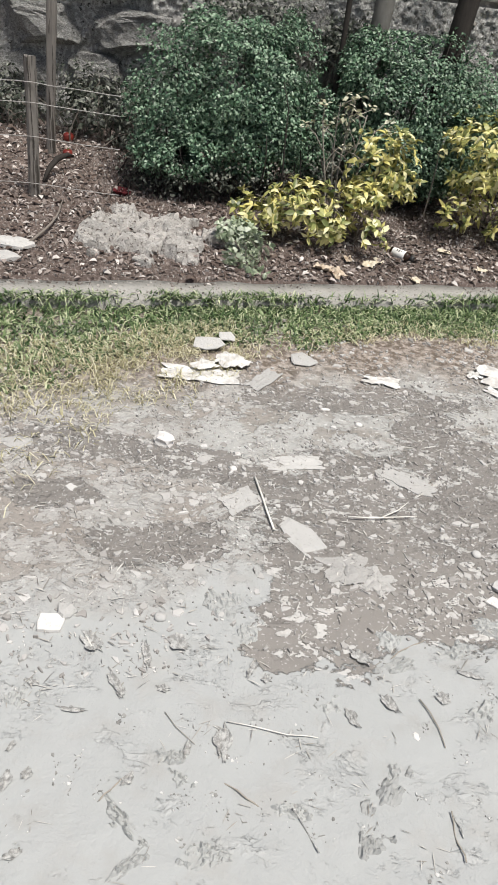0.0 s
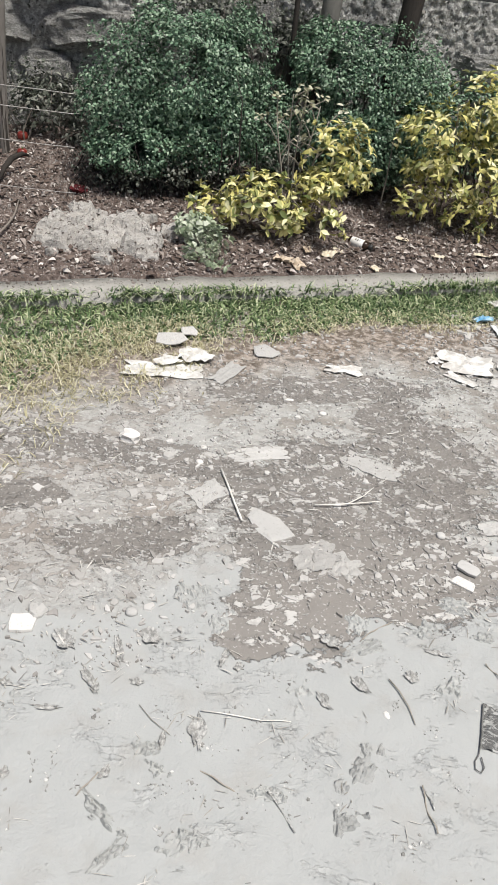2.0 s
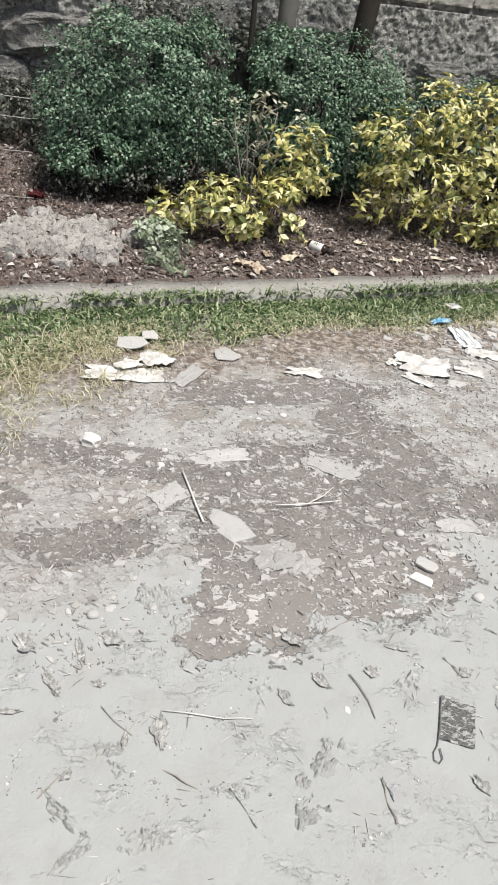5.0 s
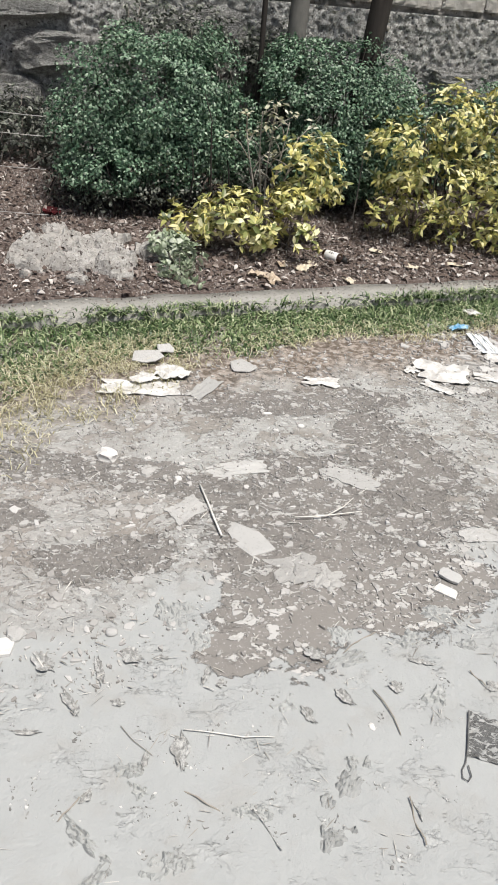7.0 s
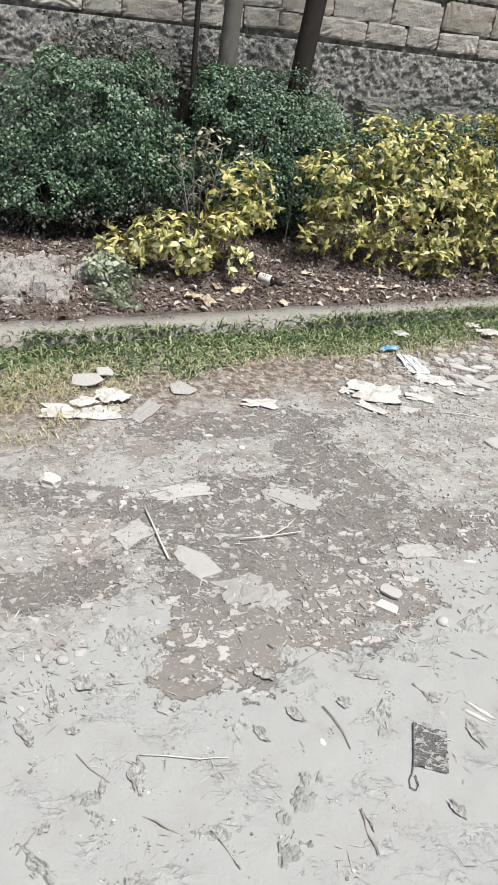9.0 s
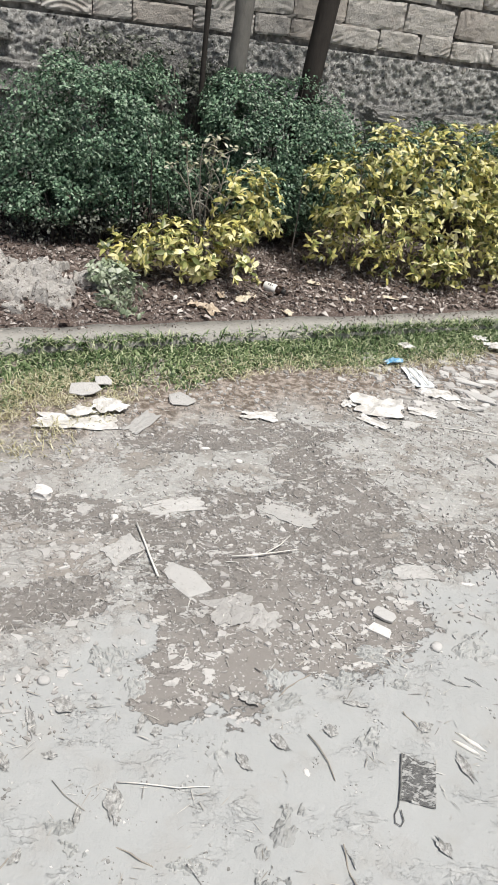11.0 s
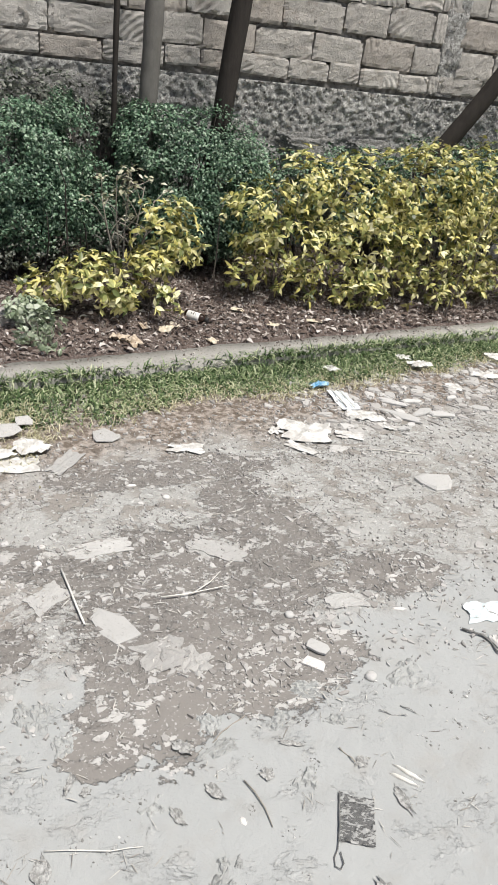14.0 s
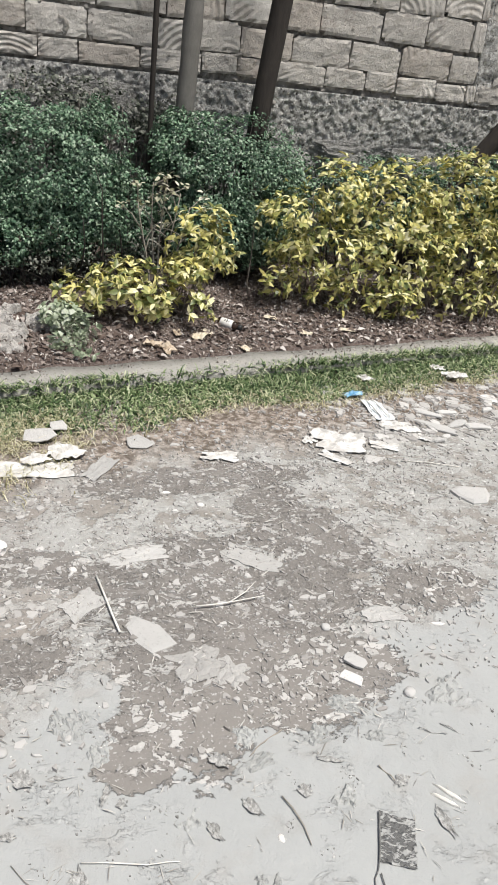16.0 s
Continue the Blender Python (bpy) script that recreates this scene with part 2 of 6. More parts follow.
def make_dirt():
    n = Nodes("dry_dirt", 0.95, 0.2)
    patches = [(0.40, 1.63, 0.38, 0.25, 10), (0.61, 1.90, 0.17, 0.17, 0), (0.90, 1.66, 0.15, 0.09, -8), (0.24, 1.84, 0.16, 0.08, 0), (0.17, 1.33, 0.19, 0.18, 0), (0.43, 1.41, 0.25, 0.18, 10), (0.08, 1.21, 0.085, 0.09, 0),
               (0.36, 2.23, 0.40, 0.08, 8), (-0.20, 1.47, 0.17, 0.075, 10), (-0.10, 1.80, 0.25, 0.075, -8), (-0.45, 1.86, 0.2, 0.08, 0), (-0.48, 1.63, 0.12, 0.06, 0), (0.55, 2.08, 0.10, 0.14, -30)]
    bare = [(0.444, 1.815, 0.085, 0.05, -25), (0.113, 1.85, 0.11, 0.05, 0), (0.70, 1.53, 0.09, 0.06, 0), (-0.05, 1.345, 0.13, 0.06, 10)]
    m = n.blob(*patches[0])
    for p in patches[1:]:
        m = n.math("MAXIMUM", m, n.blob(*p))
    m = n.math("MULTIPLY_ADD", n.math("MAXIMUM", m, -0.8), 0.95, 0.10)
    for p in bare:
        m = n.math("SUBTRACT", m, n.math("MULTIPLY", n.step(n.blob(*p), -0.3, 0.7), 0.9))
    streak = n.mapped((0, 0, 0), (0, 0, radians(-14)), (0.85, 1.1, 1), "POINT")
    wob = n.math("MULTIPLY_ADD", n.noise(7.0, 9, 0.64, streak, 0.25), 1.7, -0.85)
    fine = n.math("MULTIPLY_ADD", n.noise(38, 7, 0.7, streak, 0.2), 0.9, -0.45)
    m = n.math("ADD", n.math("ADD", m, wob), fine)
    damp = n.step(m, 0.06, 0.13)
    # crusts and scattered crumbs lie in a zone along the verge; the trodden clay beyond it is smooth
    sep = n.t.nodes.new("ShaderNodeSeparateXYZ")
    n.put(sep.inputs[0], n.co)
    along = n.math("SUBTRACT", sep.outputs["Y"], n.math("MULTIPLY", sep.outputs["X"], 0.25))
    zone = n.step(n.math("ADD", along, n.math("MULTIPLY", n.noise(4, 4), 0.5)), 1.52, 1.74)
    pale = n.mix(n.noise(3.0, 5), (0.41, 0.405, 0.39), (0.51, 0.505, 0.488))
    clay = n.mix(n.noise(3.5, 6, 0.6), (0.368, 0.376, 0.372), (0.428, 0.435, 0.432))
    heap = n.step(n.noise(6, 6, 0.68), 0.50, 0.62)
    scuff = n.math("MULTIPLY", heap, n.step(n.noise(60, 7, 0.72), 0.50, 0.56))
    clay = n.mix(n.math("MULTIPLY", scuff, 0.03), clay, (0.25, 0.25, 0.24))
    ridge = n.math("MULTIPLY", heap, n.step(n.noise(22, 9, 0.68, n.mapped((0, 0, 0), (0, 0, radians(40)), (0.7, 1.5, 1), "POINT"), 0.5), 0.535, 0.55))
    clay = n.mix(n.math("MULTIPLY", ridge, 0.35), clay, (0.56, 0.56, 0.548))
    pale = n.mix(zone, clay, pale)
    pale = n.mix(n.math("MULTIPLY", n.step(n.noise(9, 6, 0.6), 0.50, 0.66), 0.5), pale, (0.37, 0.362, 0.345))
    pink = n.step(n.math("SUBTRACT", n.noise(2.2, 3), n.math("MULTIPLY", sep.outputs["X"], 0.45)), 0.44, 0.72)
    broad = n.math("MULTIPLY", zone, n.math("MAXIMUM", n.step(n.noise(4.5, 4, 0.6), 0.36, 0.56), pink))
    mottle = n.math("MAXIMUM", n.step(n.noise(12, 10, 0.64, streak, 0.35), 0.515, 0.532), n.math("MULTIPLY", n.step(n.noise(34, 8, 0.7, streak, 0.2), 0.55, 0.57), 0.7))
    pale = n.mix(n.math("MULTIPLY", n.math("MULTIPLY", mottle, broad), 0.9), pale, (0.31, 0.286, 0.258))
    speck = n.step(n.noise(95, 6, 0.72, streak, 0.3), 0.56, 0.585)
    pale = n.mix(n.math("MULTIPLY", n.math("MULTIPLY", speck, broad), 0.6), pale, (0.22, 0.205, 0.19))
    glint = n.step(n.noise(52, 6, 0.65, streak, 0.3), 0.60, 0.625)
    pale = n.mix(n.math("MULTIPLY", n.math("MULTIPLY", glint, zone), 0.7), pale, (0.68, 0.68, 0.665))
    pale = n.mix(n.math("MULTIPLY", n.math("MULTIPLY", pink, zone), 0.22), pale, (0.38, 0.33, 0.30))
    dark = n.mix(n.noise(14, 6, 0.65), (0.215, 0.200, 0.186), (0.285, 0.268, 0.250))
    fleck = n.math("MULTIPLY", n.step(n.noise(27, 9, 0.68, streak, 0.3), 0.545, 0.56), n.step(n.noise(5, 3), 0.40, 0.50))
    dark = n.mix(n.math("MULTIPLY", fleck, 0.9), dark, (0.56, 0.545, 0.525))
    dark = n.mix(n.math("MULTIPLY", n.step(n.noise(110, 3, 0.6), 0.6, 0.64), 0.6), dark, (0.6, 0.585, 0.57))
    col = n.mix(damp, pale, dark)
    # the verge side is browner soil
    verge = n.step(n.math("ADD", along, n.math("MULTIPLY", n.noise(6, 5), 0.5)), 2.38, 2.68)
    soil = n.mix(n.step(n.noise(30, 6, 0.7), 0.42, 0.6), (0.17, 0.138, 0.112), (0.43, 0.375, 0.33))
    col = n.mix(verge, col, soil)
    h = n.math("ADD", n.math("MULTIPLY", n.math("MULTIPLY", n.noise(45, 8, 0.7), 0.8), n.math("ADD", zone, 0.35)), n.math("MULTIPLY", damp, -0.4))
    h = n.math("ADD", h, n.math("MULTIPLY", n.math("MULTIPLY", mottle, broad), -0.35))
    h = n.math("ADD", h, n.math("MULTIPLY", n.noise(11, 5, 0.6, distortion=0.4), 0.7))
    h = n.math("ADD", h, n.math("MULTIPLY", scuff, -0.06))
    h = n.math("ADD", h, n.math("MULTIPLY", ridge, 0.22))
    h = n.math("ADD", h, n.math("MULTIPLY", n.math("MULTIPLY", fleck, damp), 0.4))
    return n.done(col, n.bump(h, 0.8, 0.012))


def make_soil():
    n = Nodes("bed_soil", 0.95, 0.2)
    col = n.mix(n.noise(5, 5), (0.12, 0.092, 0.08), (0.215, 0.168, 0.15))
    col = n.mix(n.step(n.noise(60, 5, 0.7), 0.52, 0.62), col, (0.30, 0.25, 0.225))
    col = n.mix(n.step(n.noise(110, 3, 0.6), 0.60, 0.66), col, (0.42, 0.37, 0.34))
    return n.done(col, n.bump(n.noise(50, 8, 0.75), 1.0, 0.02))


def make_stone(name, a, b, spot, scale=1.0, rough=0.9, bump=0.6):
    n = Nodes(name, rough, 0.25)
    shift = n.t.nodes.new("ShaderNodeVectorMath")
    shift.operation = "ADD"
    n.put(shift.inputs[0], n.co)
    n.put(shift.inputs[1], n.rand())
    co = shift.outputs[0]
    col = n.mix(n.noise(4 * scale, 6, 0.6, co), a, b)
    col = n.mix(n.step(n.noise(28 * scale, 6, 0.7, co), 0.55, 0.68), col, spot)
    tint = n.t.nodes.new("ShaderNodeHueSaturation")
    n.put(tint.inputs["Color"], col)
    n.put(tint.inputs["Value"], n.math("MULTIPLY_ADD", n.rand(), 0.3, 0.85))
    h = n.math("ADD", n.noise(22 * scale, 8, 0.7, co), n.math("MULTIPLY", n.noise(90 * scale, 4, 0.7, co), 0.4))
    return n.done(tint.outputs[0], n.bump(h, bump, 0.012 / scale))


def make_block():
    """Cut grey stone with arcs of chisel marks and smears of mortar."""
    n = Nodes("cut_stone", 0.92, 0.2)
    geo = n.t.nodes.new("ShaderNodeNewGeometry").outputs["Position"]
    off = n.t.nodes.new("ShaderNodeVectorMath")
    off.operation = "MULTIPLY_ADD"
    n.put(off.inputs[0], n.rand())
    off.inputs[1].default_value, off.inputs[2].default_value = (9.0, 0, 7.0), (0, 0, 0)
    co = n.t.nodes.new("ShaderNodeVectorMath")
    co.operation = "ADD"
    n.put(co.inputs[0], geo)
    n.put(co.inputs[1], off.outputs[0])
    co = co.outputs[0]
    col = n.mix(n.noise(5, 6, 0.6, co), (0.365, 0.341, 0.312), (0.485, 0.46, 0.428))
    col = n.mix(n.step(n.noise(2.2, 5, 0.6, co), 0.52, 0.66), col, (0.53, 0.505, 0.47))
    col = n.mix(n.math("MULTIPLY", n.step(n.noise(9, 6, 0.65, co), 0.56, 0.7), 0.45), col, (0.22, 0.18, 0.15))
    col = n.mix(n.math("MULTIPLY", n.step(n.noise(45, 4, 0.7, co), 0.63, 0.7), 0.8), col, (0.12, 0.105, 0.095))
    centre = n.t.nodes.new("ShaderNodeVectorMath")
    centre.operation = "MULTIPLY_ADD"
    n.put(centre.inputs[0], n.rand())
    centre.inputs[1].default_value, centre.inputs[2].default_value = (2.2, 0, -1.4), (-1.1, 0, 1.3)
    local = n.t.nodes.new("ShaderNodeVectorMath")
    local.operation = "ADD"
    n.put(local.inputs[0], n.mapped((0, 0, 0), (0, 0, 0), (1, 0, 0.6), "POINT"))
    n.put(local.inputs[1], centre.outputs[0])
    ring = n.wave(2.3, 0.8, "RINGS", local.outputs[0])
    marks = n.math("MULTIPLY", ring, n.step(n.noise(3.1, 3, 0.5, co), 0.55, 0.61))
    col = n.mix(n.math("MULTIPLY", n.step(marks, 0.55, 0.9), 0.2), col, (0.14, 0.125, 0.11))
    col = n.mix(n.math("MULTIPLY", n.step(n.rand(), 0.72, 0.8), 0.3), col, (0.31, 0.25, 0.20))
    tint = n.t.nodes.new("ShaderNodeHueSaturation")
    n.put(tint.inputs["Color"], col)
    n.put(tint.inputs["Value"], n.math("MULTIPLY_ADD", n.math("FRACT", n.math("MULTIPLY", n.rand(), 7.3)), 0.24, 0.92))
    h = n.math("ADD", n.math("MULTIPLY", marks, -0.6), n.math("ADD", n.noise(32, 7, 0.7, co), n.math("MULTIPLY", n.noise(110, 4, 0.7, co), 0.4)))
    return n.done(tint.outputs[0], n.bump(h, 0.8, 0.012))


def make_leaf(name, *stops, rough=0.5, spec=0.4, island=True, back=0.25):
    """Leaves: the colour goes from leaf to leaf, with a paler midrib side and a little light let through."""
    n = Nodes(name, rough, spec)
    r = n.island() if island else n.rand()
    col = n.ramp(r, *stops)
    col = n.mix(n.math("MULTIPLY", n.step(n.noise(3.5, 4), 0.45, 0.62), 0.22), col, stops[0][1])
    mat = n.done(col)
    trans = n.t.nodes.new("ShaderNodeBsdfTranslucent")
    n.put(trans.inputs["Color"], col)
    add = n.t.nodes.new("ShaderNodeMixShader")
    add.inputs[0].default_value = back
    n.t.links.new(n.bsdf.outputs[0], add.inputs[1])
    n.t.links.new(trans.outputs[0], add.inputs[2])
    n.t.links.new(add.outputs[0], n.t.nodes["Material Output"].inputs[0])
    return mat


def make_bark(name, a, b, scale=1.0, stretch=0.25, depth=0.006):
    n = Nodes(name, 0.9, 0.2)
    co = n.mapped((0, 0, 0), (0, 0, 0), (1, 1, stretch), "POINT")
    col = n.mix(n.noise(30 * scale, 6, 0.65, co), a, b)
    col = n.mix(n.math("MULTIPLY", n.step(n.noise(9 * scale, 4), 0.55, 0.7), 0.5), col, b)
    return n.done(col, n.bump(n.noise(55 * scale, 6, 0.7, co), 0.7, depth))


def make_plain(name, a, b, scale=25.0, rough=0.7, spec=0.3, bump=0.3):
    n = Nodes(name, rough, spec)
    col = n.mix(n.step(n.noise(scale, 6, 0.65), 0.38, 0.66), a, b)
    return n.done(col, n.bump(n.noise(scale * 3, 5, 0.65), bump, 0.003))


def make_scatter(name, *stops, rough=0.9):
    n = Nodes(name, rough, 0.2)
    col = n.ramp(n.island(), *stops)
    return n.done(col, n.bump(n.noise(120, 4, 0.7), 0.4, 0.003))


DIRT, SOIL = make_dirt(), make_soil()
BLOCK = make_block()
RUBBLE = make_stone("rubble_stone", (0.12, 0.118, 0.11), (0.27, 0.265, 0.25), (0.05, 0.048, 0.045), 2.2, bump=1.0)
MORTAR = make_stone("rough_mortar", (0.19, 0.177, 0.16), (0.36, 0.34, 0.312), (0.05, 0.046, 0.042), 2.4, bump=1.0)
KERB = make_stone("kerb_concrete", (0.29, 0.28, 0.255), (0.47, 0.455, 0.425), (0.13, 0.118, 0.10), 2.5, bump=1.0)
PALE_ROCK = make_stone("pale_rock", (0.24, 0.22, 0.205), (0.43, 0.405, 0.385), (0.10, 0.085, 0.075), 3.0, bump=1.0)
WHITE_ROCK = make_stone("white_rock", (0.60, 0.58, 0.555), (0.71, 0.69, 0.67), (0.48, 0.44, 0.41), 3.0, bump=0.3)
PALE_CRUST = make_stone("pale_crust", (0.50, 0.49, 0.475), (0.58, 0.57, 0.555), (0.43, 0.42, 0.405), 4.0, bump=0.4)
CLAY = make_stone("dried_clay", (0.43, 0.42, 0.405), (0.53, 0.52, 0.505), (0.34, 0.325, 0.305), 4.0, bump=0.9)
HEDGE_LEAF = make_leaf("hedge_leaf", (0.0, (0.016, 0.036, 0.02)), (0.35, (0.062, 0.13, 0.075)), (0.72, (0.20, 0.32, 0.20)), (1.0, (0.38, 0.48, 0.36)), rough=0.42, spec=0.45, back=0.1)
DULL_LEAF = make_leaf("dull_leaf", (0.0, (0.03, 0.036, 0.026)), (0.5, (0.09, 0.105, 0.08)), (1.0, (0.34, 0.35, 0.30)), rough=0.5)
GOLD_LEAF = make_leaf("golden_leaf", (0.0, (0.05, 0.075, 0.022)), (0.3, (0.30, 0.32, 0.11)), (0.55, (0.66, 0.59, 0.19)), (1.0, (0.88, 0.83, 0.50)), rough=0.42, back=0.15)
GOLD_PIECE = make_leaf("golden_leaf_piece", (0.0, (0.10, 0.135, 0.04)), (0.3, (0.36, 0.375, 0.14)), (0.55, (0.69, 0.63, 0.23)), (1.0, (0.88, 0.84, 0.55)), rough=0.42, island=False, back=0.15)
SILVER_LEAF = make_leaf("pale_weed_leaf", (0.0, (0.20, 0.26, 0.16)), (0.5, (0.42, 0.48, 0.34)), (1.0, (0.68, 0.72, 0.60)), rough=0.6)
GRASS = make_leaf("grass_blade", (0.0, (0.025, 0.05, 0.018)), (0.35, (0.11, 0.18, 0.07)), (0.7, (0.29, 0.37, 0.18)), (1.0, (0.66, 0.68, 0.46)), rough=0.45, spec=0.5)
STRAW = make_leaf("dry_grass_blade", (0.0, (0.26, 0.24, 0.13)), (0.5, (0.56, 0.52, 0.34)), (1.0, (0.80, 0.76, 0.60)), rough=0.7)
LITTER_LEAF = make_leaf("dead_leaf", (0.0, (0.06, 0.04, 0.033)), (0.45, (0.16, 0.12, 0.10)), (0.8, (0.40, 0.345, 0.315)), (1.0, (0.74, 0.69, 0.65)), rough=0.8, back=0.1)
BARK_DARK = make_bark("dark_bark", (0.02, 0.018, 0.017), (0.058, 0.050, 0.044))
BARK_GREY = make_bark("grey_bark", (0.10, 0.096, 0.088), (0.21, 0.20, 0.185), 0.8, 0.6)
TWIG = make_bark("twig_bark", (0.13, 0.11, 0.095), (0.27, 0.24, 0.21), 2, depth=0.001)
pw = Nodes("weathered_post", 0.9, 0.2)
grain = pw.mapped((0, 0, 0), (0, 0, 0), (1, 1, 0.05), "POINT")
POST_WOOD = pw.done(pw.mix(pw.step(pw.noise(75, 5, 0.6, grain), 0.55, 0.61), pw.mix(pw.noise(12, 4), (0.15, 0.135, 0.12), (0.28, 0.26, 0.24)), (0.06, 0.053, 0.047)), pw.bump(pw.noise(75, 5, 0.6, grain), 1.0, 0.01))
STRAW_WOOD = make_plain("bleached_stick", (0.66, 0.63, 0.58), (0.78, 0.76, 0.72), 60, 0.7, 0.3, 0.05)
SHRED = make_plain("shrivelled_leaf", (0.28, 0.276, 0.265), (0.53, 0.525, 0.51), 110, 0.9, 0.2, 0.8)
WIRE = make_plain("old_wire", (0.30, 0.285, 0.27), (0.45, 0.43, 0.41), 80, 0.6)
PAPER = make_plain("dirty_paper", (0.50, 0.48, 0.455), (0.74, 0.73, 0.71), 20, 0.85)
CHIPS = make_scatter("clay_chips", (0.0, (0.27, 0.255, 0.24)), (0.4, (0.43, 0.415, 0.40)), (0.9, (0.50, 0.485, 0.47)), (1.0, (0.60, 0.585, 0.57)))
MARKS = make_scatter("trodden_shreds", (0.0, (0.20, 0.195, 0.185)), (0.45, (0.33, 0.325, 0.31)), (1.0, (0.66, 0.65, 0.635)))
GRIT = make_scatter("grit", (0.0, (0.15, 0.13, 0.115)), (0.6, (0.28, 0.245, 0.225)), (1.0, (0.66, 0.62, 0.58)))
BITS = make_scatter("plant_bits", (0.0, (0.22, 0.205, 0.185)), (0.5, (0.42, 0.40, 0.365)), (1.0, (0.62, 0.60, 0.565)))
LICHEN = make_leaf("dry_creeper_leaf", (0.0, (0.10, 0.10, 0.094)), (0.5, (0.30, 0.30, 0.28)), (1.0, (0.52, 0.52, 0.50)), rough=0.8, back=0.05)


def make_footing(name, k=1.0, tone=1.0):
    """Rubble and mortar: crisp pale and dark grains over grey."""
    n = Nodes(name, 0.95, 0.2)
    shift = n.t.nodes.new("ShaderNodeVectorMath")
    shift.operation = "ADD"
    n.put(shift.inputs[0], n.co)
    n.put(shift.inputs[1], n.rand())
    co = shift.outputs[0]
    col = n.mix(n.noise(6 * k, 6, 0.6, co), (0.33, 0.322, 0.305), (0.43, 0.42, 0.40))
    col = n.mix(n.step(n.noise(48 * k, 7, 0.72, co), 0.505, 0.53), col, (0.64, 0.633, 0.61))
    col = n.mix(n.step(n.noise(37 * k, 7, 0.72, n.mapped((3, 1, 2), co=co)), 0.585, 0.61), col, (0.08, 0.076, 0.071))
    shade = n.t.nodes.new("ShaderNodeHueSaturation")
    n.put(shade.inputs["Color"], col)
    shade.inputs["Value"].default_value = tone
    return n.done(shade.outputs[0], n.bump(n.noise(42 * k, 8, 0.75, co), 1.0, 0.02))


FOOTING = make_footing("footing_rubble", 1.25, 0.9)
ROUGH_STONE = make_footing("rough_stone", 0.8, 0.72)


def make_crumbly():
    n = Nodes("crumbly_concrete", 0.95, 0.2)
    col = n.mix(n.noise(9, 6, 0.65), (0.45, 0.425, 0.395), (0.63, 0.60, 0.57))
    col = n.mix(n.step(n.noise(50, 7, 0.72), 0.57, 0.60), col, (0.16, 0.135, 0.12))
    col = n.mix(n.step(n.noise(58, 6, 0.7, n.mapped((2, 4, 1))), 0.56, 0.59), col, (0.62, 0.60, 0.575))
    return n.done(col, n.bump(n.noise(48, 8, 0.75), 1.0, 0.02))


CRUMBLY = make_crumbly()
PALE_PIECE = make_leaf("pale_leaf_piece", (0.0, (0.36, 0.36, 0.24)), (0.5, (0.56, 0.55, 0.41)), (1.0, (0.76, 0.74, 0.62)), rough=0.5, island=False, back=0.15)
PALE_STEM = make_bark("pale_stem", (0.25, 0.22, 0.19), (0.43, 0.40, 0.35), 2, depth=0.001)


# ---- the ground and the bed ----
def kerb_front(x):
    return 2.842 + 0.244 * x


def kerb_back(x):
    return 3.002 + 0.243 * x


WALL_Y = 4.385


def ground_z(x, y):
    return 0.010 * fbm(x * 2.2, y * 2.2, 0, 3, 3) + 0.007 * fbm(x * 14, y * 14, 0, 3, 5)


def bed_z(x, y):
    rise = np.maximum(0.0, np.asarray(y, float) - kerb_back(np.asarray(x, float)))
    return 0.045 + 0.13 * rise + 0.03 * fbm(np.asarray(x) * 4.0, np.asarray(y) * 4.0, 0, 3, 11) * np.minimum(1, rise * 6)


def grid_mesh(name, xs, ys, zfun, material):
    X, Y = np.meshgrid(xs, ys, indexing="ij")
    V = np.stack([X, Y, zfun(X, Y)], -1).reshape(-1, 3)
    a = (np.arange(len(xs) - 1)[:, None] * len(ys) + np.arange(len(ys) - 1)[None]).ravel()
    F = np.stack([a, a + len(ys), a + len(ys) + 1, a + 1], 1)
    return big_mesh(name, V, F, material, True)


def spread(lo, hi, step, far):
    mid = list(np.arange(lo, hi, step))
    out, d = [], step * 2
    p = hi
    while p < hi + far:
        out.append(p)
        d *= 1.5
        p += d
    low = [lo - (q - hi) - step for q in out]
    return np.array(low[::-1] + mid + out)


tagged(part("ground", grid_mesh("ground", spread(-1.2, 2.2, 0.011, 700), spread(0.4, 3.3, 0.011, 700), ground_z, DIRT), DIRT, None),
       "pale trodden dirt with dark damp patches and crusts", "ground", kind="structure")

bx = np.concatenate([np.arange(-14, -1.6, 0.5), np.arange(-1.6, 2.9, 0.018), np.arange(2.9, 9.5, 0.4)])
bt = np.concatenate([[0.0, 0.01], np.linspace(0.02, 1.0, 80)])
BX, BT = np.meshgrid(bx, bt, indexing="ij")
BY = np.minimum(kerb_back(BX) - 0.004, WALL_Y - 0.2) + BT * (WALL_Y + 0.05 - np.minimum(kerb_back(BX) - 0.004, WALL_Y - 0.2))
BZ = bed_z(BX, BY) + 0.012 * fbm(BX * 25, BY * 25, 0, 3, 21)
BZ[:, 0] = -0.05
cell = (np.arange(len(bx) - 1)[:, None] * len(bt) + np.arange(len(bt) - 1)[None]).ravel()
tagged(part("planting_bed", big_mesh("planting_bed", np.stack([BX, BY, BZ], -1).reshape(-1, 3), np.stack([cell, cell + len(bt), cell + len(bt) + 1, cell + 1], 1), SOIL, True), SOIL, None),
       "dark reddish brown soil bed rising gently to the wall", "soil bed", kind="structure")


